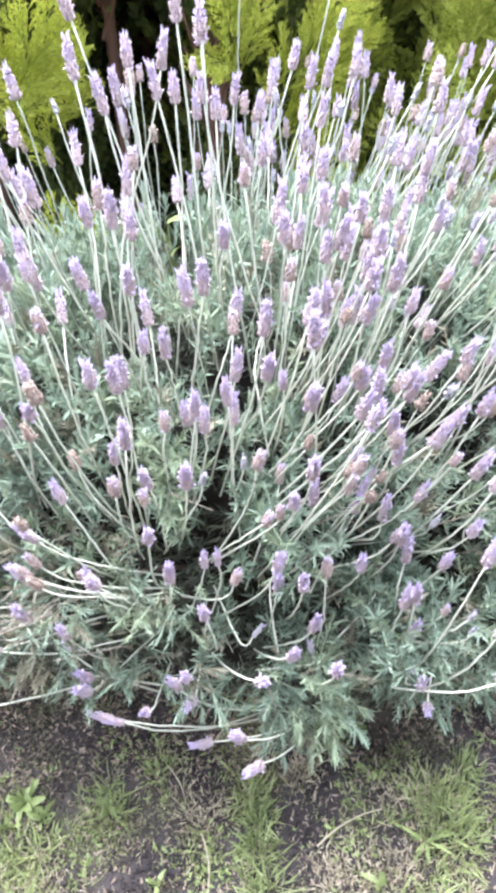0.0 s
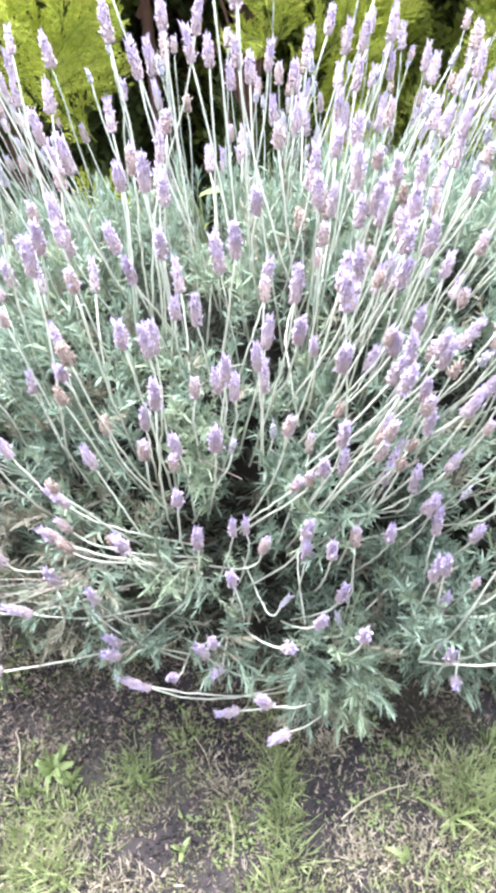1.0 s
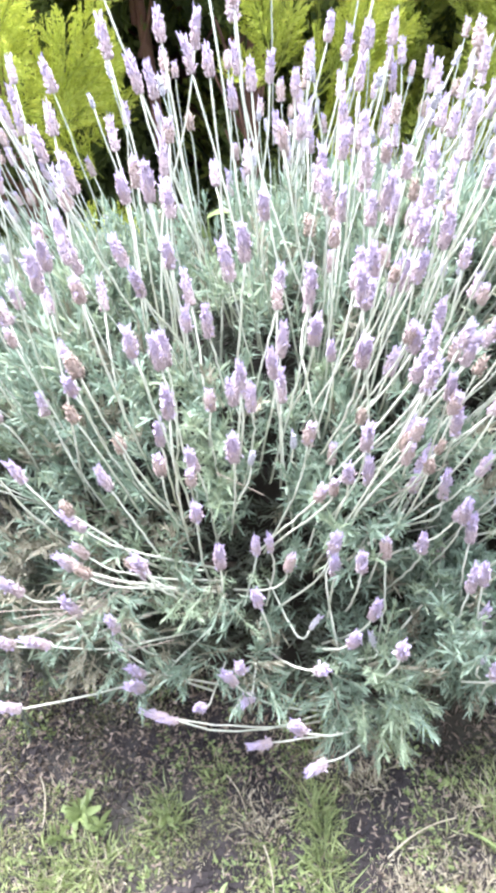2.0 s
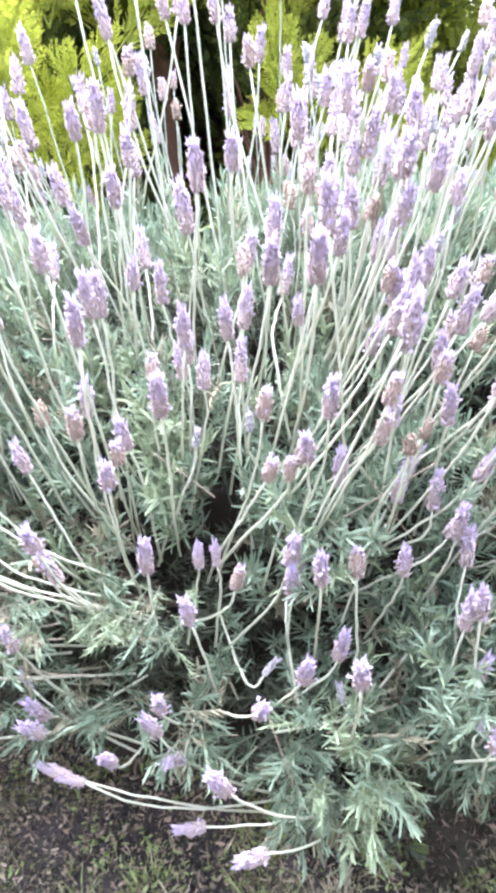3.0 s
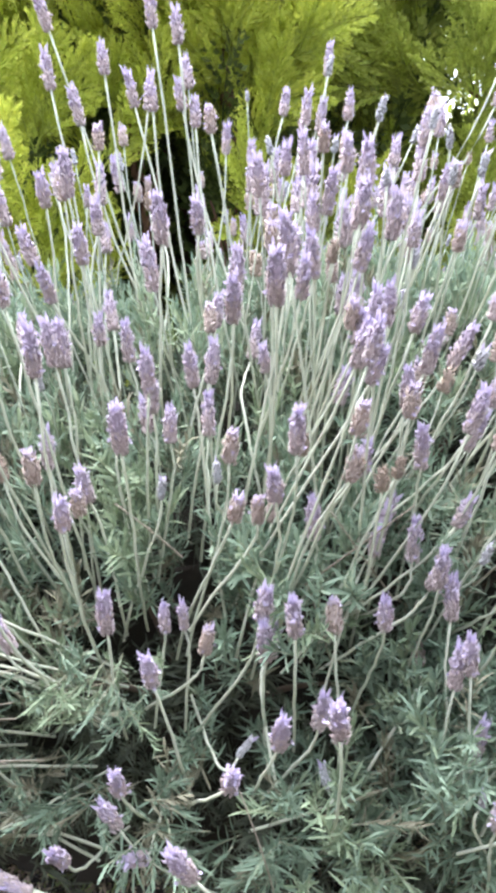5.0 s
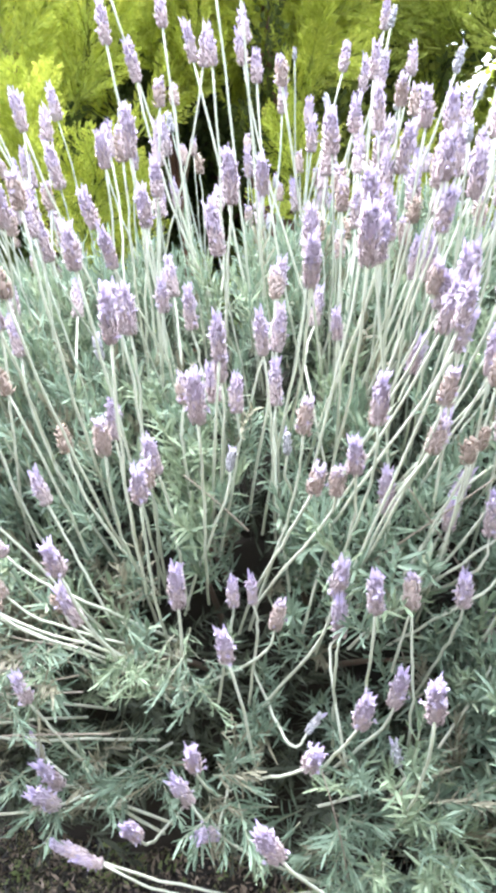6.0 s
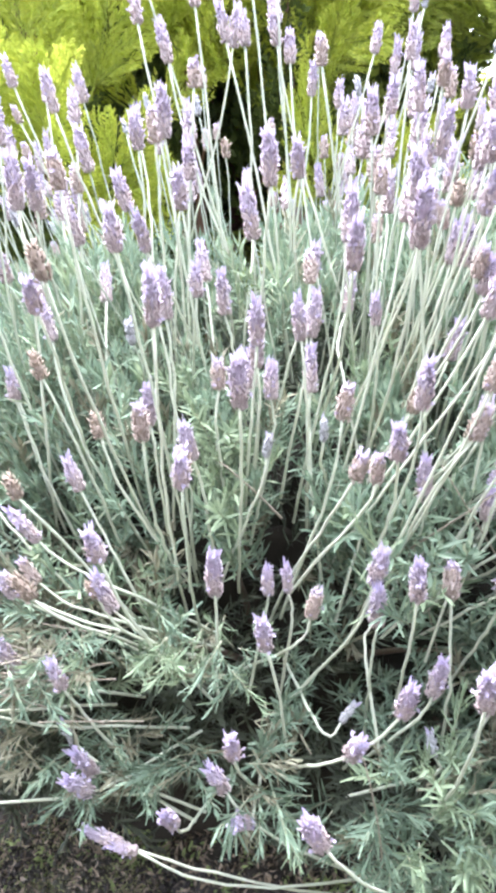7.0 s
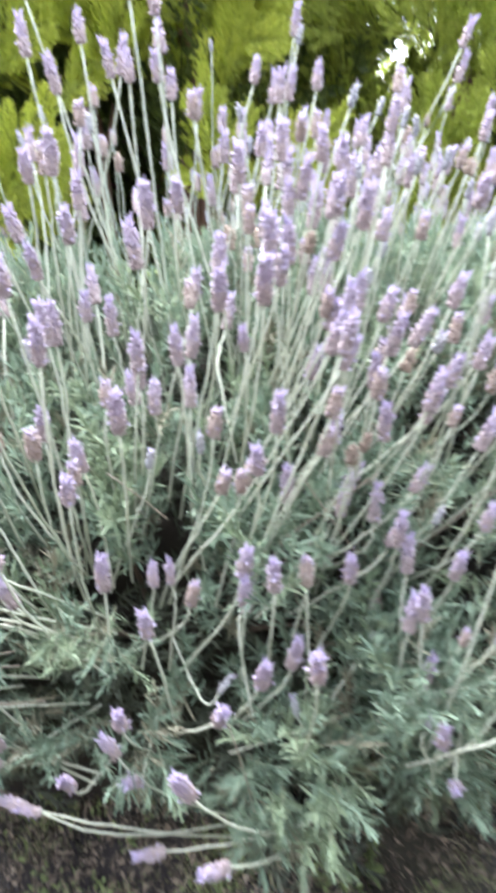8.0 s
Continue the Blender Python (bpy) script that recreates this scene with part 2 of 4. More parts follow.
def at_ground(x, y):
    return float(ground_height(np.array(x), np.array(y)))


# ---- grass, dry blades, weeds and litter ----
def blades(name, spots, mat, label, category, length, width, spread):
    s = Soup()
    for x, y, count, size in spots:
        for _ in range(int(count)):
            bx, by = x + rng.normal(0, spread * size), y + rng.normal(0, spread * size)
            lean = rng.uniform(0.15, 1.15)
            az = math.atan2(by - y, bx - x) + rng.normal(0, 0.6)
            v, f = sliver(length * size * rng.uniform(0.4, 1.3), width * rng.uniform(0.6, 1.3), rng.uniform(0.0, 0.7))
            R = turn_to((math.cos(az) * math.sin(lean), math.sin(az) * math.sin(lean), math.cos(lean)), rng.uniform(0, 6.3))
            s.add(v @ R.T + (bx, by, at_ground(bx, by) - 0.002), f)
    return tagged(new(name, s.mesh(name, [mat])), label, category, kind="stuff")


def scatter(n, x0, x1, y0, y1, keep):
    out = []
    while len(out) < n:
        x, y = rng.uniform(x0, x1), rng.uniform(y0, y1)
        if rng.random() < keep(x, y):
            out.append((x, y))
    return out


TURF = [(-0.343, 0.411, 0.13, 0.07, 1.0), (-0.34, 0.495, 0.09, 0.04, 0.8), (-0.204, 0.552, 0.045, 0.05, 0.7), (-0.108, 0.596, 0.03, 0.02, 0.5), (0.047, 0.520, 0.032, 0.055, 1.0),
        (0.049, 0.424, 0.040, 0.055, 0.9), (0.045, 0.350, 0.065, 0.04, 1.0), (0.209, 0.484, 0.06, 0.035, 0.55), (0.34, 0.464, 0.06, 0.05, 1.0), (0.381, 0.515, 0.05, 0.035, 0.8),
        (0.319, 0.350, 0.05, 0.04, 0.9), (0.209, 0.340, 0.04, 0.03, 0.5), (-0.112, 0.415, 0.04, 0.02, 0.55), (-0.104, 0.473, 0.03, 0.02, 0.35), (0.31, 0.52, 0.06, 0.02, 0.5),
        (-0.6, 0.45, 0.15, 0.15, 1.0), (0.62, 0.42, 0.12, 0.15, 1.0)]
BARE = [(0.108, 0.481, 0.055, 0.05), (-0.070, 0.446, 0.065, 0.06), (-0.170, 0.462, 0.075, 0.05), (0.118, 0.430, 0.035, 0.05), (0.27, 0.60, 0.10, 0.055), (-0.136, 0.558, 0.04, 0.022), (0.122, 0.374, 0.035, 0.03), (-0.30, 0.64, 0.22, 0.045)]
# drier patches: centre, spread, thickness
HAY = [(0.132, 0.563, 0.028, 0.018), (0.177, 0.399, 0.045, 0.030), (0.26, 0.387, 0.045, 0.030), (-0.22, 0.375, 0.035, 0.02), (-0.331, 0.442, 0.08, 0.025), (-0.039, 0.524, 0.03, 0.03), (0.295, 0.502, 0.05, 0.018)]


def lawn(x, y):
    """How thick the grass stands: patches with bare soil between, thinning towards the bush."""
    g = max(w * math.exp(-((x - a) / u) ** 2 - ((y - b) / v) ** 2) for a, b, u, v, w in TURF)
    g += 0.05 + 0.9 * max(0.0, min(1.0, (0.30 - y) / 0.1)) + 0.8 * noise.noise((x * 30, y * 30, 3.3)) * (0.2 + g)
    g -= 0.95 * max(math.exp(-((x - a) / u) ** 2 - ((y - b) / v) ** 2) for a, b, u, v in BARE)
    return max(0.0, min(1.0, g)) ** 1.3 * (1.0 if y < 0.61 else 0.1)


def hay(x, y):
    return max(math.exp(-((x - a) / u) ** 2 - ((y - b) / v) ** 2) for a, b, u, v in HAY)


grass_spots = [(x, y, rng.integers(6, 14), rng.uniform(0.4, 1.0)) for x, y in scatter(1050, -0.6, 0.6, 0.2, 0.64, lawn)]
grass_spots += [(-0.20, 0.55, 60, 1.2), (-0.19, 0.53, 40, 1.0), (0.04, 0.54, 60, 1.2), (0.05, 0.51, 70, 1.2), (0.055, 0.48, 60, 1.1), (0.05, 0.44, 60, 1.2), (0.06, 0.40, 60, 1.2), (0.03, 0.36, 60, 1.2), (0.33, 0.49, 60, 1.3), (0.35, 0.46, 70, 1.4), (0.36, 0.43, 70, 1.4), (-0.30, 0.48, 60, 1.2), (-0.36, 0.46, 60, 1.3), (-0.38, 0.40, 70, 1.3), (-0.30, 0.39, 60, 1.2), (0.30, 0.35, 50, 1.2), (0.39, 0.53, 50, 1.2)]
grass_spots += [(x, y, rng.integers(5, 10), rng.uniform(0.7, 1.4)) for x, y in scatter(1500, -3.0, 3.0, -1.15, 1.6, lambda x, y: (0 if abs(x) < 0.62 and y > 0.18 or abs(x - 0.1) < 0.9 and y > 0.5 else 1) * math.exp(-(x / 1.5) ** 2 - ((y - 0.2) / 1.2) ** 2) * max(0.05, 0.5 + 1.4 * noise.noise((x * 5, y * 5, 3))))]
blades("grass", grass_spots, M_GRASS, "short green lawn grass growing through bare soil", "grass", 0.042, 0.0027, 0.008)
straw_spots = [(x, y, rng.integers(5, 12), rng.uniform(0.6, 1.2)) for x, y in scatter(1300, -0.65, 0.65, 0.18, 0.64, lambda x, y: 0.035 + 0.25 * lawn(x, y) + 0.8 * hay(x, y))]
straw_spots += [(a + rng.normal(0, u * 0.5), b + rng.normal(0, v * 0.5), 7, 1.1) for a, b, u, v in HAY for _ in range(15)]
blades("dry_grass", straw_spots, M_STRAW, "dry straw-coloured grass blades on the soil", "grass", 0.025, 0.0021, 0.009)


def rosette(x, y, count, size, label):
    """A low weed: a ring of broad leaves round one root."""
    plant = tagged(new("weed"), label, "weed", group="weeds in the lawn")
    plant.location = (x, y, at_ground(x, y))
    for k in range(count):
        az = k * 2.4 + rng.normal(0, 0.2)
        le = rng.uniform(0.7, 1.2)
        v, f = blade(size * rng.uniform(0.6, 1.1), size * 0.36, 0.8, 0.35, 4, 0.4)
        q = Soup()
        q.add(v, f)
        d = (math.cos(az) * math.sin(le), math.sin(az) * math.sin(le), math.cos(le))
        part("leaf", q.mesh("leaf", [M_WEED]), plant, "", Matrix.Translation((0, 0, 0.002)) @ Matrix(turn_to(d, rng.uniform(0, 6)).tolist()).to_4x4())
    return plant


rosette(-0.335, 0.555, 19, 0.040, "bright green broad-leaved weed rosette on damp soil")
rosette(-0.300, 0.530, 10, 0.032, "small green weed rosette in short grass")
rosette(-0.365, 0.522, 9, 0.030, "small green weed rosette in short grass")
rosette(-0.198, 0.542, 7, 0.022, "small green weed rosette in short grass")
rosette(-0.112, 0.419, 8, 0.022, "small green weed rosette on bare soil")
rosette(-0.049, 0.488, 6, 0.016, "small green weed rosette on bare soil")
rosette(-0.036, 0.415, 6, 0.016, "small green weed rosette on bare soil")
rosette(0.226, 0.385, 5, 0.030, "small round-leaved green weed among dry grass")
rosette(0.235, 0.640, 9, 0.034, "yellow-green weed under the edge of the lavender")


def grass_tuft(x, y, count, size):
    """A tuft of broad blades that spread from one root like a star."""
    plant = tagged(new("grass_tuft"), "fresh green tuft of broad grass blades on bare soil", "grass")
    plant.location = (x, y, at_ground(x, y))
    for k in range(count):
        az, le = k * 2.4 + rng.normal(0, 0.3), rng.uniform(0.7, 1.35)
        v, f = blade(size * rng.uniform(0.6, 1.15), 0.0055, rng.uniform(0.1, 0.6), 0.3, 4, 0.1)
        q = Soup()
        q.add(v, f)
        d = (math.cos(az) * math.sin(le), math.sin(az) * math.sin(le), math.cos(le))
        part("blade", q.mesh("blade", [M_WEED]), plant, "", Matrix.Translation((0, 0, 0.002)) @ Matrix(turn_to(d, rng.uniform(0, 6)).tolist()).to_4x4())
    return plant


grass_tuft(0.305, 0.432, 16, 0.062)


def moss():
    s = Soup()
    def thick(x, y):
        return max(0.0, min(1.0, 0.12 + 1.6 * noise.noise((x * 13, y * 13, 12)) + (0.3 if 0.47 < y < 0.60 and x < 0.1 else 0)))
    for x, y in scatter(27000, -0.55, 0.58, 0.26, 0.86, thick):
        v, f = sliver(rng.uniform(0.003, 0.008), rng.uniform(0.0014, 0.0032), rng.uniform(0, 1.2))
        R = turn_to((rng.normal(), rng.normal(), 0.9), rng.uniform(0, 6.3))
        s.add(v @ R.T + (x, y, at_ground(x, y) + 0.001), f)
    return tagged(new("moss", s.mesh("moss", [M_MOSS])), "olive moss and tiny seedlings on damp soil", "moss", kind="stuff")


moss()


def clods():
    s = Soup()
    for x, y in scatter(9000, -0.6, 0.6, 0.25, 0.88, lambda x, y: 0.15 + 0.85 * max(0, noise.noise((x * 10, y * 10, 21)) + 0.2)):
        r = rng.uniform(0.001, 0.0045) ** 1.0
        v, f = spindle(2 * r, 2 * r, 4)
        R = turn_to(rng.normal(0, 1, 3), 0)
        s.add((v - (0, 0, r)) * rng.uniform(0.6, 1.3, 3) @ R.T + (x, y, at_ground(x, y) + 0.003), f)
    return tagged(new("soil_crumbs", s.mesh("soil_crumbs", [M_SOIL])), "loose crumbs of dark soil", "soil", kind="stuff")


clods()


def weeds():
    s = Soup()
    spots = scatter(1150, -0.6, 0.6, 0.25, 0.84, lambda x, y: max(0.03, 1.5 * noise.noise((x * 12, y * 12, 5))))
    for x, y in spots:
        size = rng.uniform(0.5, 1.5)
        for k in range(rng.integers(4, 8)):
            az = rng.uniform(0, 6.3)
            lean = rng.uniform(0.7, 1.35)
            v, f = blade(0.0075 * size * rng.uniform(0.6, 1.5), 0.0042 * size, 0.5, 0.3, 2)
            R = turn_to((math.cos(az) * math.sin(lean), math.sin(az) * math.sin(lean), math.cos(lean)), rng.uniform(0, 6.3))
            s.add(v @ R.T + (x + rng.normal(0, 0.006), y + rng.normal(0, 0.006), at_ground(x, y) + 0.002), f)
    return tagged(new("low_weeds", s.mesh("low_weeds", [M_WEED])), "tiny round-leaved weeds and moss on damp soil", "weeds", kind="stuff")


weeds()


def litter():
    s = Soup()
    for x, y in scatter(15000, -0.7, 0.7, 0.2, 0.9, lambda x, y: 0.95 if 0.58 < y < 0.88 else 0.3):
        v, f = sliver(rng.uniform(0.005, 0.017), rng.uniform(0.0015, 0.005), rng.uniform(0, 1.2))
        R = turn_to((rng.normal(), rng.normal(), 0.25 * rng.normal()), rng.uniform(0, 6.3))
        s.add(v @ R.T + (x, y, at_ground(x, y) + 0.004), f)
    return tagged(new("leaf_litter", s.mesh("leaf_litter", [M_LITTER])), "dark crumbs of dead leaves on the soil", "litter", kind="stuff")


litter()


def needles():
    """Brown fallen sprays under the hedge."""
    s = Soup()
    for _ in range(3500):
        x, y = rng.uniform(-1.2, 1.3), rng.uniform(1.55, 2.7)
        v, f = sliver(rng.uniform(0.02, 0.06), rng.uniform(0.004, 0.010), rng.uniform(0, 1.0))
        R = turn_to((rng.normal(), rng.normal(), 0.3 * abs(rng.normal())), rng.uniform(0, 6.3))
        s.add(v @ R.T + (x, y, at_ground(x, y) + 0.006), f)
    return tagged(new("conifer_litter", s.mesh("conifer_litter", [M_NEEDLE])), "reddish-brown dead sprays fallen under the hedge", "litter", kind="stuff")


needles()


def fallen_stalk(x, y, az, length, r, mat, label):
    d = np.array([math.cos(az), math.sin(az), 0])
    p = np.array([x, y, 0.0])
    side = np.array([-d[1], d[0], 0]) * length * 0.16
    way = bezier(p, p + d * length / 2 + side, p + d * length, 9)
    way[:, 2] = [at_ground(a, b) + 0.008 for a, b, _ in way]
    v, f = tube(way, np.linspace(r, r * 0.6, 9), 5)
    s = Soup()
    s.add(v, f)
    return tagged(new("fallen_stalk", s.mesh("fallen_stalk", [mat])), label, "twig", group="stalks on the ground")


fallen_stalk(0.14, 0.445, 0.33, 0.115, 0.0018, M_STRAW, "pale fallen lavender stalk lying on grassy soil")
fallen_stalk(-0.042, 0.487, 4.78, 0.09, 0.0014, M_STRAW, "thin dry straw lying on bare soil")
fallen_stalk(-0.098, 0.600, 5.15, 0.075, 0.0013, M_STRAW, "thin dry straw lying on bare soil")
fallen_stalk(-0.414, 0.624, 4.95, 0.09, 0.0018, M_STRAW, "thin dry straw lying among short grass")


# ---- the lavender ----
def mound(x, y):
    """Height of the leafy mound."""
    back = max(0.0, min(1.0, x / 0.3)) * 0.24 if y > 1.05 else 0.0
    r2 = ((x - 0.1) / 0.8) ** 4 + ((y - 1.05) / (0.54 + back)) ** 2
    return 0.78 * max(0.0, 1 - r2) ** 0.6


def mound_normal(x, y):
    e = 0.02
    g = np.array([-(mound(x + e, y) - mound(x - e, y)) / (2 * e), -(mound(x, y + e) - mound(x, y - e)) / (2 * e), 1.0])
    return unit(g)


def shoot_arrays(seed, lite=False):
    """A leafy shoot along +z: a twig with pairs of narrow grey-green leaves."""
    r = np.random.default_rng(seed)
    s = Soup()
    length = r.uniform(0.05, 0.09)
    bend = r.normal(0, 0.018, 2)
    axis = bezier((0, 0, 0), (bend[0] * 0.3, bend[1] * 0.3, length * 0.5), (bend[0], bend[1], length), 3 if lite else 6)
    s.add(*tube(axis, np.linspace(0.0011, 0.0006, len(axis)), 3), 1)
    pairs = 11 if lite else 12
    spin = r.uniform(0, 6.3)
    for i in range(pairs):
        t = 0.12 + 0.88 * i / (pairs - 1)
        p = axis[0] * (1 - t) ** 2 + 2 * t * (1 - t) * np.array([bend[0] * 0.3, bend[1] * 0.3, length * 0.5]) + t * t * axis[-1]
        size = (0.75 + 0.4 * t) if t < 0.6 else 1.15 - 1.1 * (t - 0.6)
        lean = 1.15 - 0.75 * t
        for k in range(2):
            az = spin + i * 1.45 + k * math.pi + r.normal(0, 0.35)
            le = lean + r.normal(0, 0.22)
            long, wide, droop = 0.032 * size * r.uniform(0.7, 1.2), 0.0037 * r.uniform(0.75, 1.2), r.uniform(-0.9, 0.6)
            v, f = sliver(long, wide * 1.05, droop) if lite else blade(long, wide, droop, 0.35, 2, 0.4)
            R = turn_to((math.cos(az) * math.sin(le), math.sin(az) * math.sin(le), math.cos(le)), 0)
            # the leaf bends in the plane of its lean
            out = np.array([math.cos(az) * math.cos(le), math.sin(az) * math.cos(le), -math.sin(le)])
            zax = R[:, 2]
            R = np.stack([out, np.cross(zax, out), zax], 1)
            s.add(v @ R.T + p, f, 0)
    return s.arrays()


SHOOTS = [shoot_arrays(40 + i) for i in range(12)]
LITE_SHOOTS = [shoot_arrays(40 + i, True) for i in range(12)]
SHOOT_MESHES = [mesh_of("leafy_shoot", *a, [M_LEAF, M_TWIG]) for a in SHOOTS]
YOUNG_MESHES = [mesh_of("leafy_shoot", *a, [M_YOUNG, M_TWIG]) for a in SHOOTS]
DRY_MESHES = [mesh_of("leafy_shoot", *a, [M_DRY, M_TWIG]) for a in SHOOTS]

# dark hollows between the clumps: centre and radius
HOLLOWS = [(0.0, 1.0, 0.735, 0.04), (-0.03, 1.16, 0.72, 0.045), (0.0, 0.61, 0.43, 0.058), (0.11, 0.60, 0.40, 0.040), (0.19, 0.58, 0.36, 0.030), (0.17, 0.60, 0.45, 0.028), (0.06, 0.60, 0.30, 0.035), (0.02, 0.69, 0.53, 0.03),
           (0.21, 0.68, 0.50, 0.026), (0.06, 0.83, 0.66, 0.035), (-0.09, 0.72, 0.55, 0.03), (0.33, 0.70, 0.48, 0.03), (-0.02, 0.86, 0.68, 0.03),
           (-0.009, 0.649, 0.449, 0.036), (0.012, 0.69, 0.513, 0.030), (0.122, 0.635, 0.427, 0.027), (0.059, 0.617, 0.381, 0.028), (-0.131, 0.695, 0.515, 0.022)]
LOBES = [(-0.01, 0.60, 0.325, 0.055), (-0.06, 0.60, 0.33, 0.055), (-0.115, 0.605, 0.33, 0.055), (-0.17, 0.615, 0.335, 0.050), (-0.22, 0.63, 0.335, 0.050), (0.30, 0.605, 0.375, 0.07), (0.235, 0.59, 0.315, 0.06), (0.40, 0.62, 0.36, 0.08), (-0.03, 0.61, 0.275, 0.06), (-0.10, 0.63, 0.285, 0.055), (-0.13, 0.63, 0.385, 0.055), (-0.20, 0.645, 0.36, 0.06), (-0.05, 0.62, 0.375, 0.05), (0.12, 0.585, 0.29, 0.065), (0.16, 0.60, 0.29, 0.095), (-0.03, 0.63, 0.31, 0.075), (0.06, 0.615, 0.28, 0.07), (-0.24, 0.69, 0.33, 0.10), (-0.40, 0.71, 0.30, 0.12), (0.36, 0.64, 0.31, 0.11), (0.54, 0.66, 0.30, 0.13),
         (-0.14, 0.65, 0.31, 0.07), (0.26, 0.61, 0.34, 0.08)]


def hides(p, d, size):
    """Whether a shoot at p along d would fill one of the hollows."""
    return any(in_hollow(p + d * u * size) for u in (0.02, 0.05, 0.085))


def in_hollow(p):
    if -0.23 < p[0] < 0.0 and p[1] < 0.84 and abs(p[2] - 0.388) < 0.027:
        return True
    return any((p[0] - a) ** 2 + ((p[1] - b) / 2.6) ** 2 + (p[2] - c) ** 2 < r * r for a, b, c, r in HOLLOWS)


placed = []
for _ in range(26000):
    x, y = rng.uniform(-0.72, 0.92), rng.uniform(0.51, 1.78)
    h = mound(x, y)
    if h < (0.34 if x < 0.03 else 0.24):
        continue
    n = mound_normal(x, y)
    if rng.random() > 0.37 / max(0.25, n[2]):
        continue
    clump = 0.65 * noise.noise((x * 6.5, y * 6.5, 7.0)) + 0.6 * noise.noise((x * 13, y * 13, 2.0))
    depth = abs(rng.normal(0, 0.05)) + 0.055 - 0.11 * clump
    p = np.array([x, y, h]) - n * depth
    if y > 1.15 and rng.random() < 0.68:
        continue
    if clump < (-0.13 if y < 1.0 else -0.20) and rng.random() < 0.92:
        continue
    d = unit(n * 0.7 + np.array([0, 0, 0.75]) + rng.normal(0, 0.28, 3))
    size = rng.uniform(0.6, 1.0)
    if not hides(p, d, size):
        placed.append((p, d, size, rng.uniform(0, 6.3)))
for cx, cy, cz, r in LOBES:
    for _ in range(int((10500 if cx < 0.03 else 8000) * r * r)):
        o = unit(rng.normal(0, 1, 3))
        if o[1] > 0.6:
            continue
        p = np.array([cx, cy, cz]) + o * r * rng.uniform(0.35, 0.85) * np.array([1, 1, 0.8])
        if p[2] < (0.30 if 0.19 < p[0] < 0.34 else 0.285 if p[0] < 0.03 else 0.258):
            continue
        if noise.noise((p[0] * 15, p[1] * 15, p[2] * 15)) < -0.10:
            continue
        d = unit(o * 0.8 + (np.array([0, -0.6, 0.15]) if p[0] < 0.03 and p[2] < 0.37 else np.array([0, -0.1, 0.55])) + rng.normal(0, 0.3, 3))
        size = rng.uniform(0.5, 0.82)
        if p[0] < 0.03 and d[2] < -0.1 or hides(p, d, size):
            continue
        placed.append((p, d, size, rng.uniform(0, 6.3)))

# low skirts of shoots that reach out over the soil
for cx, cy, cz, r in ((0.105, 0.580, 0.235, 0.05), (0.145, 0.570, 0.205, 0.05), (0.18, 0.585, 0.225, 0.04), (0.285, 0.605, 0.255, 0.045), (0.325, 0.605, 0.235, 0.05), (0.37, 0.615, 0.225, 0.055), (0.43, 0.63, 0.23, 0.06)):
    for _ in range(int(11000 * r * r)):
        o = unit(rng.normal(0, 1, 3) - np.array([0, 0.5, 0]))
        p = np.array([cx, cy, cz]) + o * r * rng.uniform(0.2, 0.8)
        d = unit(o * 0.8 + np.array([0.1, -0.45, 0.2]) + rng.normal(0, 0.3, 3))
        placed.append((p, d, rng.uniform(0.45, 0.75), rng.uniform(0, 6.3)))

# a fringe of older shoots hangs over the hollow at the foot
for _ in range(60):
    p = np.array([rng.uniform(-0.24, 0.0), rng.uniform(0.595, 0.650), rng.uniform(0.425, 0.470)])
    d = unit(rng.normal(0, 0.42, 3) + np.array([0, -0.6, -0.15]))
    placed.append((p, d, rng.uniform(0.35, 0.7), rng.uniform(0, 6.3)))

bush = tagged(new("lavender_bush"), "large grey-green lavender bush in full flower on bare soil", "bush")
bush.location = (0.1, 1.0, 0.0)
HOME = Vector(bush.location)


def place(p, d, size, spin):
    m = Matrix(turn_to(d, spin).tolist()).to_4x4()
    return Matrix.Translation(Vector(p) - HOME) @ m @ Matrix.Scale(size, 4)


# crown of woody branches under the leaves
for k in range(26):
    az, reach = rng.uniform(0, 6.3), rng.uniform(0.2, 0.5)
    end = np.array([0.1 + math.cos(az) * reach * 1.2, 1.0 + math.sin(az) * reach * 0.8, 0])
    end[2] = max(0.15, mound(end[0], end[1]) - 0.17)
    root = np.array([0.1 + rng.normal(0, 0.05), 0.98 + rng.normal(0, 0.05), 0.0])
    s = Soup()
    s.add(*tube(bezier(root, (root + end) / 2 + (0, 0, 0.08), end, 8) - np.array(HOME), np.linspace(0.009, 0.002, 8), 6))
    part("woody_branch", s.mesh("woody_branch", [M_WOOD]), bush, "grey-brown woody branch")

# a lumpy near-black shell, added inside the bush as painted shade behind the hollows
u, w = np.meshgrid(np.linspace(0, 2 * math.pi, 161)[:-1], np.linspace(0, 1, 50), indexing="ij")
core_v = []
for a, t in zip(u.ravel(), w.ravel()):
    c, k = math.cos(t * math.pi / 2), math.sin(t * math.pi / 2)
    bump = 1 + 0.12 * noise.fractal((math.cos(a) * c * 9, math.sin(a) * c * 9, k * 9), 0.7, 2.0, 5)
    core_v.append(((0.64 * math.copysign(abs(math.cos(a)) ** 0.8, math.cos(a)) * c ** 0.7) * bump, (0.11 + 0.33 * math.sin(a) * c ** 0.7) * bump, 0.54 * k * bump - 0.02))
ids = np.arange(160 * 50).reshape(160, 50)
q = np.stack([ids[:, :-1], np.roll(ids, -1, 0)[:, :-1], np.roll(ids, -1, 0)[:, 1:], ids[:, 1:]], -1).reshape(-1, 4)
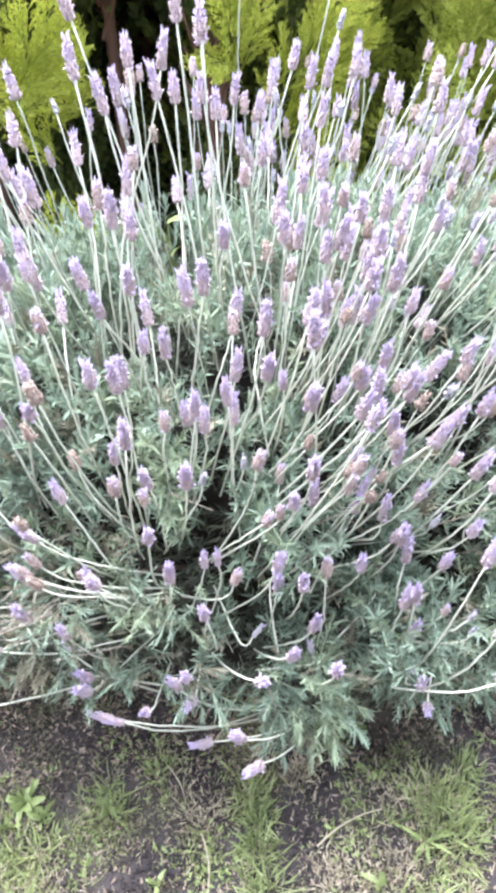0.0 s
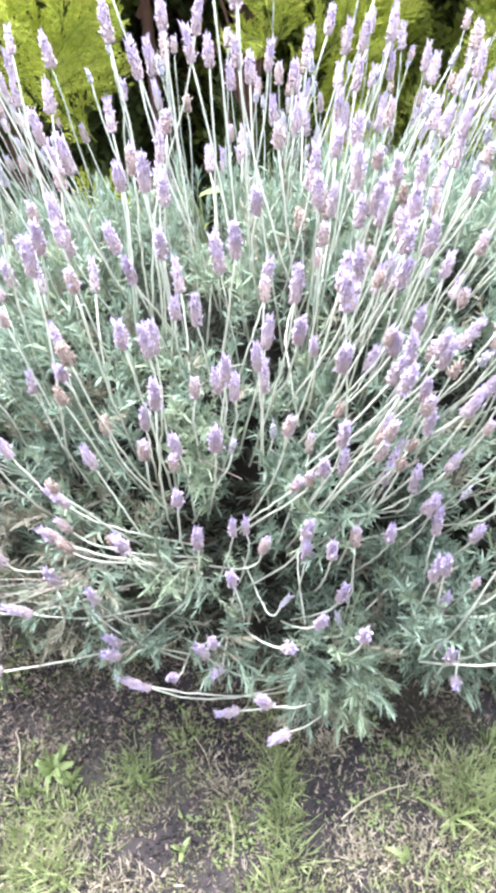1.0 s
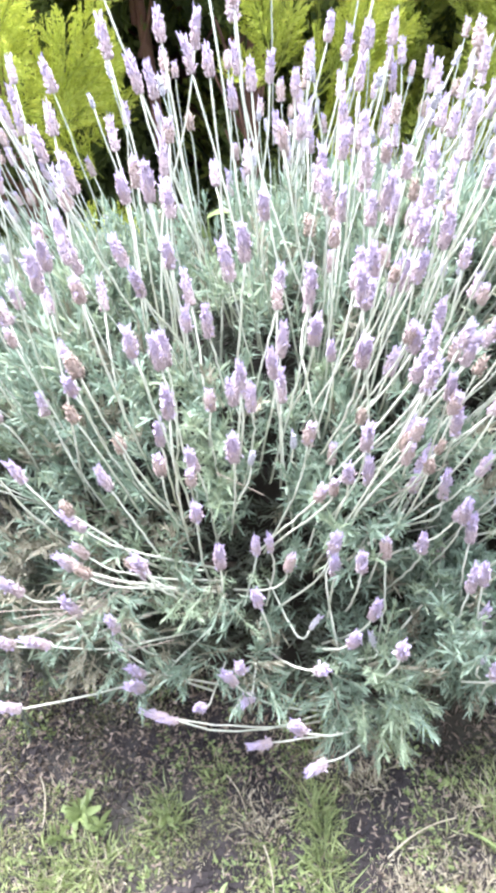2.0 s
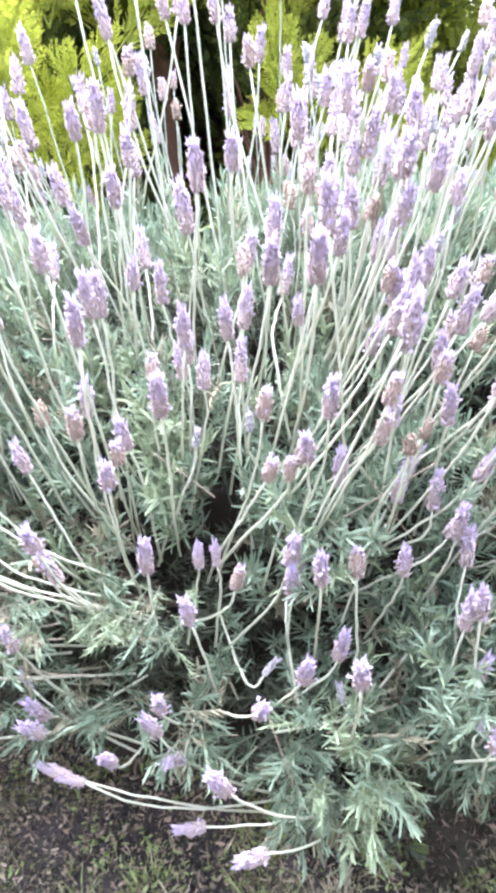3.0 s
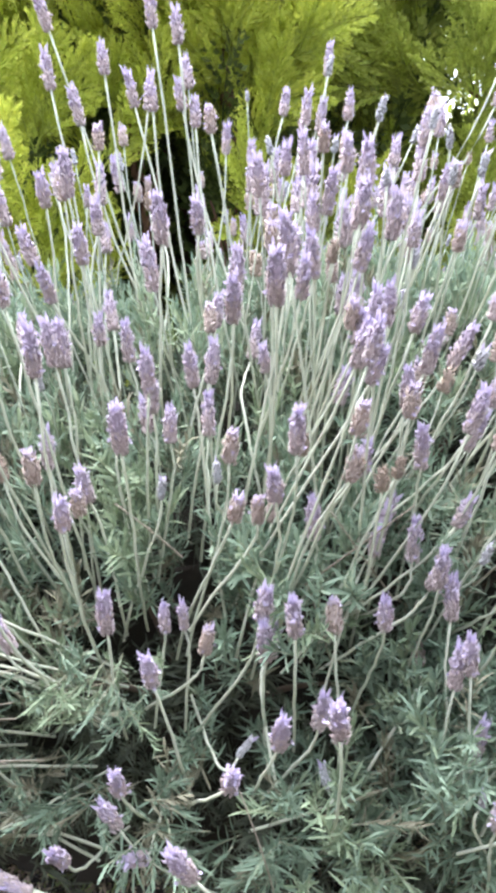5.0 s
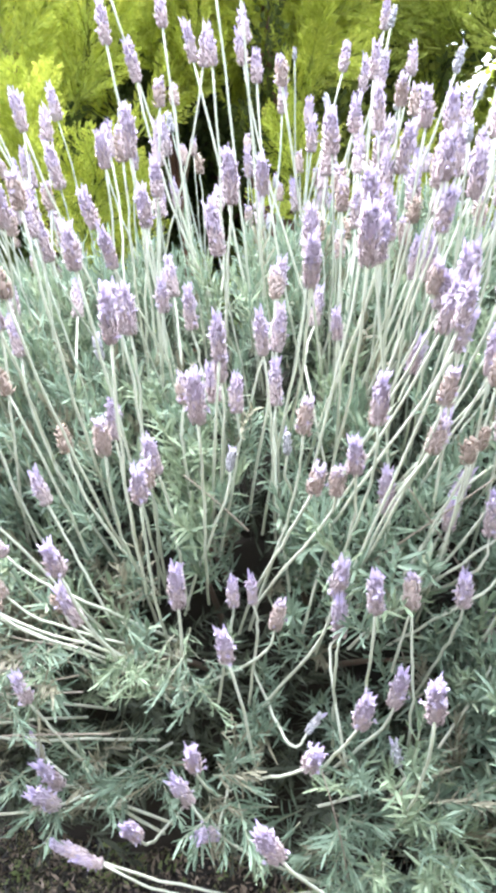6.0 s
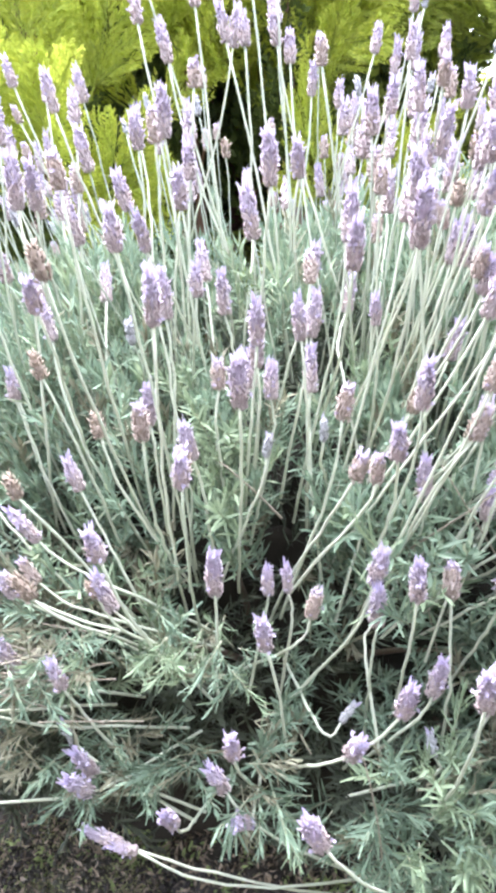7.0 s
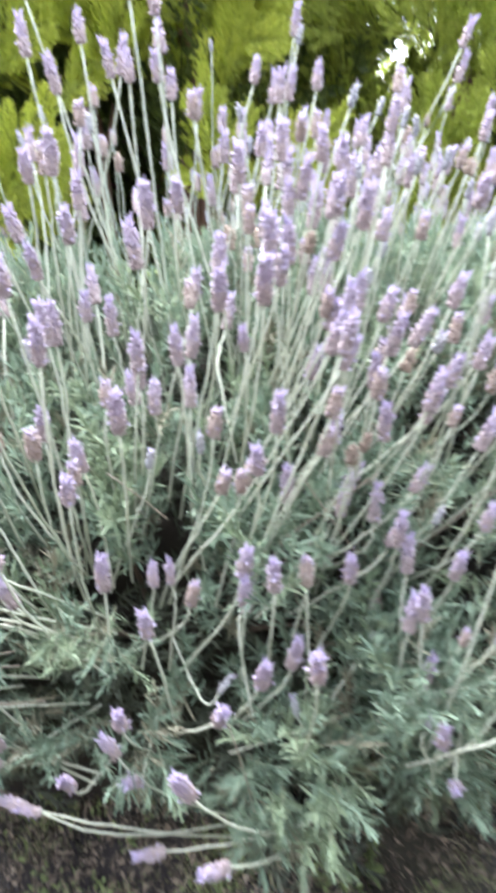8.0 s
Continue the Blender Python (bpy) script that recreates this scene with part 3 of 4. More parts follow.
part("dead_heart", mesh_of("dead_heart", np.array(core_v), np.concatenate([q[:, [0, 1, 2]], q[:, [0, 2, 3]]]), np.zeros(2 * len(q)), [M_CORE_SHADE]), bush, "near-black shell added inside the bush as shade for its hollows")

# leaves and twigs that fill the inside, their shade painted into the dark green
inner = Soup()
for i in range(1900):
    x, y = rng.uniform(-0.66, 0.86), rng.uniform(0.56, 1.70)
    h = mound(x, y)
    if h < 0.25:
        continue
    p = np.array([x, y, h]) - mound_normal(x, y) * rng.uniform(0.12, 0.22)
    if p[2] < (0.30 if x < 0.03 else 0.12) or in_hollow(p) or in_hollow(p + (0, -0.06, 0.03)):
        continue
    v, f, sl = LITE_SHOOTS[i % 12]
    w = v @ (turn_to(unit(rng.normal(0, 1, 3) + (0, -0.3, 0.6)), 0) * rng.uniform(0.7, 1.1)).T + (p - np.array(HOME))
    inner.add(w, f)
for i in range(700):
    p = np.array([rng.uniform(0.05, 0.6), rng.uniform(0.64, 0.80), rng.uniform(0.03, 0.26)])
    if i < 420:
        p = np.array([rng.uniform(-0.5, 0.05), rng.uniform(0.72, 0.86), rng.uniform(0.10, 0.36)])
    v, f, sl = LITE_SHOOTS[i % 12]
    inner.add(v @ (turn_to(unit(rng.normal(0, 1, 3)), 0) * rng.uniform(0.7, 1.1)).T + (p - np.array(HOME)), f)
tagged(part("dead_undergrowth", inner.mesh("dead_undergrowth", [M_INNER_SHADE]), bush, "leaves and twigs inside the bush, shade painted in as dark green"), kind="stuff")

def young(p):
    """Fresher, yellower growth stands in patches."""
    return noise.noise((p[0] * 9 + 3, p[1] * 9, p[2] * 9)) + rng.normal(0, 0.25) > 0.36


# the nearest shoots are parts of their own, the rest one mass
near = sorted(range(len(placed)), key=lambda i: placed[i][0][1] + 0.6 * abs(placed[i][0][0] - 0.05))
single = set(near[:300])
mass = Soup()
for i, (p, d, size, spin) in enumerate(placed):
    if i in single:
        dry = rng.random() < (0.55 if p[0] < -0.20 and p[2] < 0.46 else 0.32 if p[0] < -0.02 and p[2] < 0.46 else 0.07)
        part("leafy_shoot", (DRY_MESHES if dry else YOUNG_MESHES if young(p) else SHOOT_MESHES)[i % 12], bush, "withered brown leafy shoot" if dry else "", place(p, d, size, spin))
    else:
        v, f, sl = (SHOOTS if p[1] < 0.74 and abs(p[0]) < 0.36 else LITE_SHOOTS)[i % 12]
        R = turn_to(d, spin) * size
        w = v @ R.T + (np.asarray(p) - np.array(HOME))
        mass.v.append(w)
        mass.f.append(f + mass.n)
        dry = rng.random() < (0.55 if p[0] < -0.20 and p[2] < 0.46 else 0.32 if p[0] < -0.02 and p[2] < 0.46 else 0.07)
        mass.m.append(np.where(sl == 0, 2, sl) if dry else np.where(sl == 0, 3, sl) if young(p) else sl)
        mass.n += len(w)
tagged(part("foliage", mass.mesh("foliage", [M_LEAF, M_TWIG, M_DRY, M_YOUNG]), bush, "dense grey-green narrow leaves"), kind="stuff")


def tooth(length, width):
    """A small pointed calyx along +z."""
    w = width * 0.5
    return np.array([(0, 0, 0), (w, 0, 0.45 * length), (-0.5 * w, 0.87 * w, 0.45 * length), (-0.5 * w, -0.87 * w, 0.45 * length), (0, 0, length)]), np.array([(0, 2, 1), (0, 3, 2), (0, 1, 3), (1, 2, 4), (2, 3, 4), (3, 1, 4)])


def spike_mesh(seed, length, width, tone, lite=False):
    """A flower head along +z, bristling with calyces. tone: 0 fresh with lilac bracts, 1 faded, 2 in bud, 3 dry."""
    r = np.random.default_rng(seed)
    s = Soup()
    def girth(t):
        return width * 0.5 * (0.66 + 0.34 * math.sin(math.pi * (0.12 + 0.72 * t))) * (1.0 if t < 0.75 else 1 - 1.1 * (t - 0.75))
    low = [t for t in (0.0, 0.06, 0.25, 0.5)]
    s.add(*tube([(0, 0, length * t) for t in low], [0.0014] + [0.66 * girth(t) for t in low[1:]], 6), 0)
    s.add(*tube([(0, 0, length * t) for t in (0.5, 0.75, 0.9)], [0.66 * girth(0.5), 0.60 * girth(0.75), 0.001], 6), 3 if tone == 0 else 0)
    rings = max(6, int(round(length / (0.0044 if lite else 0.0033))))
    per = (8 if lite else 11) if tone != 2 else 7
    flare = {0: 0.42, 1: 0.46, 2: 0.22, 3: 0.62}[tone]
    for i in range(rings):
        t = i / (rings - 1)
        rad = girth(t) * r.uniform(0.90, 1.08)
        for k in range(per):
            if tone == 3 and r.random() < 0.25:
                continue
            az = 2 * math.pi * (k + 0.5 * (i % 2)) / per + r.normal(0, 0.18)
            le = flare * (1 - 0.55 * t) + r.normal(0, 0.13)
            long, wide = 0.0078 * r.uniform(0.75, 1.25), 0.0027 * r.uniform(0.75, 1.2) * (1.35 if lite else 1)
            v, f = tooth(long, wide)
            R = turn_to((math.cos(az) * math.sin(le), math.sin(az) * math.sin(le), math.cos(le)), r.uniform(0, 3))
            o = np.array([math.cos(az) * rad * 0.66, math.sin(az) * rad * 0.66, length * (0.0 + 0.82 * t) - 0.001])
            s.add(v @ R.T + o, f, 3 if tone == 0 and t + r.normal(0, 0.14) > 0.55 or tone == 1 and t + r.normal(0, 0.08) > 0.85 else 0)
            if tone < 2 and r.random() < (0.08 if tone == 0 else 0.03):
                tip = o + R[:, 2] * long
                for j in range(3 if lite else 4):
                    pv, pf = sliver(0.0034, 0.0026, 0.9)
                    a2 = j * 1.57 + r.uniform(0, 1)
                    q = turn_to(R @ np.array([math.cos(a2) * 0.9, math.sin(a2) * 0.9, 0.5]), r.uniform(0, 6))
                    s.add(pv @ q.T + tip, pf, 2)
    count = {0: 12, 1: 5, 2: 3, 3: 0}[tone]
    for k in range(count):
        az = 2 * math.pi * k / count + r.normal(0, 0.25)
        le = r.uniform(0.03, 0.42)
        v, f = blade(r.uniform(0.008, 0.017) * (1 if tone == 0 else 0.7), 0.0038, r.uniform(-0.3, 0.4), 0.3, 2, 0.2)
        R = turn_to((math.cos(az) * math.sin(le), math.sin(az) * math.sin(le), math.cos(le)), az)
        s.add(v @ R.T + (math.cos(az) * 0.0016, math.sin(az) * 0.0016, length * r.uniform(0.74, 0.90)), f, 1)
    body = {0: M_CALYX, 1: M_CALYX_OLD, 2: M_BUD, 3: M_BROWN}[tone]
    arrays = s.arrays()
    return mesh_of("flower_spike", *arrays, [body, M_BRACT, M_FLORET, M_UPPER]), arrays


def spike_set(lite):
    return {0: [spike_mesh(70 + i, 0.031 + 0.0035 * i, 0.0135 + 0.0014 * (i % 3), 0, lite) for i in range(6)],
            1: [spike_mesh(90 + i, 0.028 + 0.003 * i, 0.0150, 1, lite) for i in range(4)],
            2: [spike_mesh(110 + i, 0.019 + 0.003 * i, 0.0085, 2, lite) for i in range(3)],
            3: [spike_mesh(120 + i, 0.024 + 0.004 * i, 0.0135, 3, lite) for i in range(3)]}


SPIKES, FAR_SPIKES = spike_set(False), spike_set(True)
SPIKE_LABEL = {0: "fresh lilac flower spike", 1: "faded pinkish-brown flower spike", 2: "small pale unopened flower spike", 3: "dry brown flower spike"}
heads = []


def stalk(cx, cy, cz, bx, by, bz, tone=0, size=1.0, sag=0.0, massed=False):
    """A bare stalk from its base among the leaves to a flower spike whose middle stands at c."""
    c, b, size = np.array([cx, cy, cz]), np.array([bx, by, bz]), size * 0.94
    run = np.linalg.norm(c - b)
    up = np.array([0, 0, 1.0])
    d = unit(unit(c - b) * (0.9 if run > 0.12 else 0.55) + up * 0.45 * (1 - sag) + rng.normal(0, 0.05, 3))
    pick = rng.integers(len(SPIKES[tone]))
    me, arrays = (FAR_SPIKES if massed or cy > 0.85 else SPIKES)[tone][pick]
    tall = 0.034 * size
    foot = c - d * tall * 0.5
    mid = (foot - d * run * 0.45) * 0.65 + (b + foot) / 2 * 0.35 + rng.normal(0, 0.006, 3) - up * sag * 0.02
    into = b + unit(unit(b - mid) * 0.5 + np.array([0, 0.4, -0.5])) * 0.11
    u = np.linspace(0, 1, 12)[:, None]
    pts = (1 - u) ** 3 * into + 3 * u * (1 - u) ** 2 * (b * 1.15 - into * 0.15) + 3 * u * u * (1 - u) * mid + u ** 3 * foot
    pts[2:-2] += rng.normal(0, 0.0006, (len(pts) - 4, 3))
    heads.append(c)
    if massed:
        far_stems.add(*tube(pts - np.array(HOME), np.linspace(0.0014, 0.0011, len(pts)), 3))
        v, f, slot = arrays
        w = v @ (turn_to(d, rng.uniform(0, 6.3)) * size).T + (foot - np.array(HOME))
        far_heads.v.append(w)
        far_heads.f.append(f + far_heads.n)
        far_heads.m.append(np.choose(slot, (np.full_like(slot, tone), np.full_like(slot, 4), np.full_like(slot, 5), np.full_like(slot, 6))))
        far_heads.n += len(w)
        return None
    s = Soup()
    s.add(*tube(pts - b, np.linspace(0.0017, 0.0013, len(pts)) * (0.8 + 0.2 * size), 5))
    ob = part("flower_stalk", s.mesh("flower_stalk", [M_STEM]), bush, "", Matrix.Translation(Vector(b) - HOME))
    m = Matrix(turn_to(d, rng.uniform(0, 6.3)).tolist()).to_4x4()
    part("flower_spike", me, ob, SPIKE_LABEL[tone], Matrix.Translation(Vector(foot - b)) @ m @ Matrix.Scale(size, 4))
    return ob


# stalks that stand out singly: spike, base, tone, size
stalk(0.002, 0.558, 0.498, 0.010, 0.593, 0.364)
stalk(-0.038, 0.597, 0.528, -0.050, 0.622, 0.425)
stalk(0.004, 0.644, 0.494, -0.002, 0.640, 0.459, 0, 0.8)
stalk(0.022, 0.645, 0.494, 0.024, 0.636, 0.451, 0, 0.75)
stalk(0.045, 0.620, 0.485, 0.010, 0.625, 0.431, 1)
stalk(0.100, 0.606, 0.524, 0.051, 0.620, 0.420)
stalk(0.098, 0.600, 0.485, 0.090, 0.610, 0.397)
stalk(0.125, 0.562, 0.534, 0.119, 0.611, 0.401, 0, 1.05)
stalk(0.161, 0.605, 0.509, 0.160, 0.599, 0.374, 1)
stalk(0.065, 0.495, 0.438, 0.016, 0.582, 0.338)
stalk(0.106, 0.512, 0.462, 0.076, 0.587, 0.344)
stalk(0.142, 0.573, 0.430, 0.113, 0.592, 0.360)
stalk(0.148, 0.454, 0.518, 0.143, 0.567, 0.295)
stalk(0.143, 0.594, 0.349, 0.148, 0.579, 0.324, 2)
stalk(0.073, 0.617, 0.369, 0.041, 0.596, 0.368, 2)
stalk(-0.048, 0.561, 0.643, -0.066, 0.641, 0.459)
stalk(0.065, 0.690, 0.626, 0.064, 0.707, 0.570, 2)
stalk(0.082, 0.654, 0.658, 0.037, 0.668, 0.507, 1, 1.05)
stalk(0.086, 0.588, 0.628, 0.022, 0.656, 0.493, 1)
stalk(0.115, 0.726, 0.566, 0.097, 0.680, 0.529, 1)
stalk(0.014, 0.672, 0.621, -0.027, 0.677, 0.521, 2)
stalk(-0.002, 0.593, 0.693, -0.024, 0.674, 0.517)
stalk(-0.029, 0.721, 0.674, -0.035, 0.711, 0.572, 1)
stalk(0.012, 0.680, 0.722, -0.013, 0.707, 0.572)
stalk(-0.058, 0.590, 0.762, -0.085, 0.665, 0.507, 0, 1.02)
stalk(-0.086, 0.621, 0.663, -0.092, 0.672, 0.519, 1)
stalk(-0.116, 0.540, 0.597, -0.097, 0.625, 0.425, 0, 1.05)
stalk(-0.172, 0.689, 0.594, -0.135, 0.666, 0.504)
stalk(-0.182, 0.579, 0.453, -0.153, 0.596, 0.357)
stalk(-0.207, 0.628, 0.349, -0.160, 0.588, 0.335, 2)
stalk(-0.029, 0.519, 0.422, -0.027, 0.578, 0.327)
stalk(-0.048, 0.544, 0.364, 0.033, 0.554, 0.254)
stalk(-0.086, 0.514, 0.354, -0.080, 0.568, 0.292)
stalk(-0.030, 0.542, 0.317, -0.020, 0.577, 0.315)
stalk(-0.149, 0.534, 0.312, 0.010, 0.546, 0.225, 0, 0.8, 1)
stalk(-0.135, 0.530, 0.305, 0.021, 0.547, 0.226, 0, 0.75, 1)
stalk(0.034, 0.434, 0.424, 0.119, 0.540, 0.217, 0, 1.0, 0.3)
stalk(0.130, 0.578, 0.801, 0.103, 0.719, 0.582)
stalk(0.095, 0.663, 0.780, 0.070, 0.756, 0.628, 0, 1.1)
stalk(0.118, 0.723, 0.719, 0.116, 0.747, 0.619, 0, 0.8)
stalk(0.065, 0.811, 0.752, 0.054, 0.763, 0.636, 1)
stalk(0.197, 0.674, 0.764, 0.149, 0.747, 0.616, 1)
stalk(0.152, 0.674, 0.567, 0.149, 0.675, 0.522)
stalk(-0.097, 0.838, 0.892, -0.112, 0.846, 0.708)
stalk(-0.047, 0.777, 0.753, -0.046, 0.783, 0.656)
stalk(-0.095, 0.788, 0.798, -0.068, 0.834, 0.701)
stalk(-0.159, 0.633, 0.769, -0.172, 0.733, 0.597)
stalk(-0.194, 0.762, 0.724, -0.151, 0.714, 0.573)
stalk(-0.066, 0.970, 0.837, -0.071, 0.899, 0.708)
stalk(0.000, 1.045, 1.005, -0.085, 1.071, 0.787)
stalk(-0.065, 0.813, 0.899, -0.074, 0.843, 0.706)
stalk(0.190, 0.600, 0.690, 0.127, 0.666, 0.510, 1)
stalk(0.212, 0.681, 0.541, 0.177, 0.657, 0.489)
stalk(0.229, 0.703, 0.562, 0.174, 0.667, 0.507)
stalk(0.203, 0.610, 0.745, 0.098, 0.648, 0.479)
stalk(0.272, 0.573, 0.477, 0.269, 0.583, 0.335)
stalk(0.262, 0.580, 0.460, 0.236, 0.580, 0.328)
stalk(0.252, 0.681, 0.415, 0.239, 0.620, 0.418, 1)
stalk(0.019, 0.735, 0.657, 0.011, 0.720, 0.586)
stalk(0.214, 0.791, 0.898, 0.168, 0.802, 0.674)
stalk(0.288, 0.936, 0.906, 0.225, 0.866, 0.695)
stalk(0.300, 0.864, 0.886, 0.229, 0.797, 0.671)
stalk(0.252, 1.250, 1.059, 0.196, 1.285, 0.766)
stalk(0.128, 1.460, 1.062, 0.114, 1.492, 0.820, 2, 0.8)
stalk(0.032, 0.740, 0.848, 0.003, 0.788, 0.664)
stalk(-0.185, 0.853, 0.841, -0.191, 0.857, 0.707)
stalk(-0.191, 0.783, 0.845, -0.223, 0.841, 0.692)
stalk(-0.232, 0.876, 0.749, -0.207, 0.802, 0.662)
stalk(-0.163, 0.888, 0.739, -0.156, 0.795, 0.663)
stalk(-0.044, 0.836, 0.759, -0.041, 0.755, 0.627)
stalk(-0.283, 0.854, 0.752, -0.234, 0.751, 0.607)
stalk(-0.241, 0.761, 0.667, -0.220, 0.735, 0.590)
stalk(-0.138, 0.615, 0.506, -0.096, 0.627, 0.433)
stalk(0.070, 0.850, 0.751, 0.047, 0.817, 0.687)
stalk(0.108, 0.874, 0.708, 0.090, 0.791, 0.665)
stalk(0.158, 0.710, 0.789, 0.102, 0.760, 0.630)
stalk(0.202, 0.790, 0.762, 0.170, 0.777, 0.650)
stalk(0.215, 0.722, 0.809, 0.145, 0.745, 0.620)
stalk(0.204, 0.676, 0.749, 0.128, 0.727, 0.597)
stalk(0.210, 0.638, 0.722, 0.094, 0.685, 0.538)
stalk(0.195, 0.803, 0.860, 0.137, 0.813, 0.682)
stalk(0.289, 0.891, 0.838, 0.198, 0.822, 0.689)
stalk(0.240, 0.865, 0.815, 0.167, 0.811, 0.681)
stalk(0.325, 0.861, 0.707, 0.252, 0.774, 0.645)
stalk(-0.121, 0.993, 0.910, -0.112, 0.885, 0.729)
stalk(-0.054, 0.924, 0.893, -0.088, 0.879, 0.731)
stalk(0.001, 1.032, 0.836, -0.008, 0.908, 0.708)
stalk(0.050, 1.150, 0.810, 0.032, 1.048, 0.717)
stalk(0.174, 0.990, 0.864, 0.142, 0.864, 0.721)
stalk(0.144, 1.162, 0.849, 0.129, 1.042, 0.703)
stalk(0.192, 1.118, 0.908, 0.157, 0.991, 0.725)
stalk(0.365, 1.258, 0.868, 0.273, 1.156, 0.699)
stalk(0.329, 1.429, 0.922, 0.273, 1.399, 0.700)
stalk(-0.196, 1.000, 0.936, -0.202, 0.931, 0.747)
stalk(-0.266, 1.140, 0.977, -0.240, 1.009, 0.747)
stalk(0.198, 0.640, 0.737, 0.103, 0.693, 0.550)
stalk(0.104, 0.666, 0.447, 0.088, 0.624, 0.427)
stalk(0.052, 0.457, 0.290, 0.128, 0.540, 0.201, 0, 1.0, 1)
stalk(-0.022, 0.524, 0.230, 0.145, 0.545, 0.223, 0, 1.0, 1)
stalk(0.317, 0.607, 0.497, 0.300, 0.626, 0.429)
stalk(0.349, 0.617, 0.547, 0.304, 0.646, 0.472)
stalk(0.350, 0.645, 0.624, 0.273, 0.652, 0.484)
stalk(0.269, 0.623, 0.502, 0.263, 0.606, 0.395)
stalk(0.260, 0.625, 0.532, 0.242, 0.636, 0.452)
stalk(0.149, 0.726, 0.809, 0.084, 0.716, 0.582)
stalk(0.098, 0.731, 0.796, 0.049, 0.726, 0.593)
stalk(0.332, 0.703, 0.757, 0.259, 0.727, 0.597)
stalk(0.300, 0.663, 0.664, 0.197, 0.661, 0.502)
stalk(0.323, 0.676, 0.683, 0.248, 0.699, 0.560)
stalk(0.353, 0.675, 0.700, 0.289, 0.677, 0.525)
stalk(0.392, 0.811, 0.838, 0.356, 0.860, 0.714)
stalk(-0.077, 0.706, 0.748, -0.072, 0.701, 0.562)
stalk(-0.053, 0.778, 0.834, -0.063, 0.803, 0.676)
stalk(0.217, 0.752, 0.845, 0.177, 0.771, 0.644)
stalk(0.158, 0.867, 0.904, 0.135, 0.910, 0.747)
stalk(0.207, 0.610, 0.503, 0.196, 0.626, 0.437)
stalk(0.255, 0.674, 0.630, 0.247, 0.692, 0.545)
stalk(0.202, 0.676, 0.627, 0.169, 0.705, 0.563)
stalk(0.060, 0.840, 0.852, 0.054, 0.878, 0.730)
stalk(0.248, 0.747, 0.833, 0.201, 0.769, 0.643)
stalk(-0.091, 0.685, 0.655, -0.096, 0.703, 0.563)
stalk(-0.057, 0.668, 0.625, -0.050, 0.686, 0.537)
stalk(0.049, 0.709, 0.717, 0.049, 0.717, 0.584)
stalk(0.009, 0.709, 0.695, -0.004, 0.722, 0.586)
stalk(-0.071, 0.720, 0.744, -0.085, 0.724, 0.591)
stalk(-0.279, 0.700, 0.611, -0.212, 0.675, 0.510)
stalk(-0.213, 0.655, 0.558, -0.111, 0.651, 0.482)
stalk(-0.234, 0.632, 0.515, -0.149, 0.636, 0.451)
stalk(-0.280, 0.575, 0.435, -0.154, 0.602, 0.376)
stalk(-0.324, 0.577, 0.441, -0.228, 0.615, 0.391)
stalk(-0.330, 0.532, 0.367, -0.194, 0.581, 0.313)
stalk(-0.236, 0.608, 0.453, -0.186, 0.620, 0.407)
stalk(-0.304, 0.759, 0.665, -0.284, 0.761, 0.603)
stalk(0.281, 0.582, 0.379, 0.263, 0.584, 0.338)
stalk(0.296, 0.515, 0.294, 0.321, 0.570, 0.298)
stalk(0.309, 0.696, 0.636, 0.199, 0.691, 0.544)
stalk(0.244, 0.662, 0.543, 0.226, 0.657, 0.491)
stalk(0.260, 0.640, 0.522, 0.203, 0.641, 0.466)
stalk(0.307, 0.740, 0.707, 0.195, 0.726, 0.593)
stalk(0.291, 0.663, 0.573, 0.196, 0.656, 0.494)
stalk(-0.172, 0.552, 0.354, -0.139, 0.585, 0.332)
stalk(-0.307, 0.624, 0.486, -0.254, 0.641, 0.435)
stalk(-0.168, 0.567, 0.363, -0.155, 0.584, 0.335)
stalk(0.193, 0.745, 0.679, 0.128, 0.729, 0.596)
stalk(0.064, 0.774, 0.705, 0.041, 0.752, 0.623)
stalk(0.057, 0.746, 0.658, 0.051, 0.701, 0.558)
stalk(-0.024, 0.798, 0.730, -0.016, 0.787, 0.658)
stalk(0.219, 0.690, 0.550, 0.180, 0.660, 0.490, 0, 0.95)
stalk(0.339, 0.545, 0.584, 0.297, 0.543, 0.375, 0, 1.15)
stalk(0.351, 0.596, 0.650, 0.320, 0.634, 0.500, 0, 1.1)
stalk(0.345, 0.556, 0.449, 0.316, 0.561, 0.398, 2, 0.8)
stalk(0.348, 0.549, 0.429, 0.313, 0.557, 0.384, 2, 0.7)
stalk(0.357, 0.505, 0.490, 0.320, 0.511, 0.372, 0, 1.0)
stalk(0.358, 0.470, 0.443, 0.294, 0.498, 0.364, 0, 1.0)
stalk(0.320, 0.581, 0.430, 0.302, 0.585, 0.375, 1, 0.7)
stalk(0.272, 0.532, 0.371, 0.265, 0.531, 0.335, 2, 0.8)
stalk(0.279, 0.514, 0.365, 0.277, 0.524, 0.311, 0, 0.9)
stalk(-0.227, 0.633, 0.513, -0.129, 0.621, 0.468, 1, 0.9)
stalk(-0.215, 0.645, 0.519, -0.119, 0.631, 0.468, 1, 0.85)
stalk(0.102, 0.608, 0.615, 0.072, 0.626, 0.553, 1, 0.85)
stalk(0.185, 0.615, 0.646, 0.123, 0.640, 0.525, 1, 1.0)

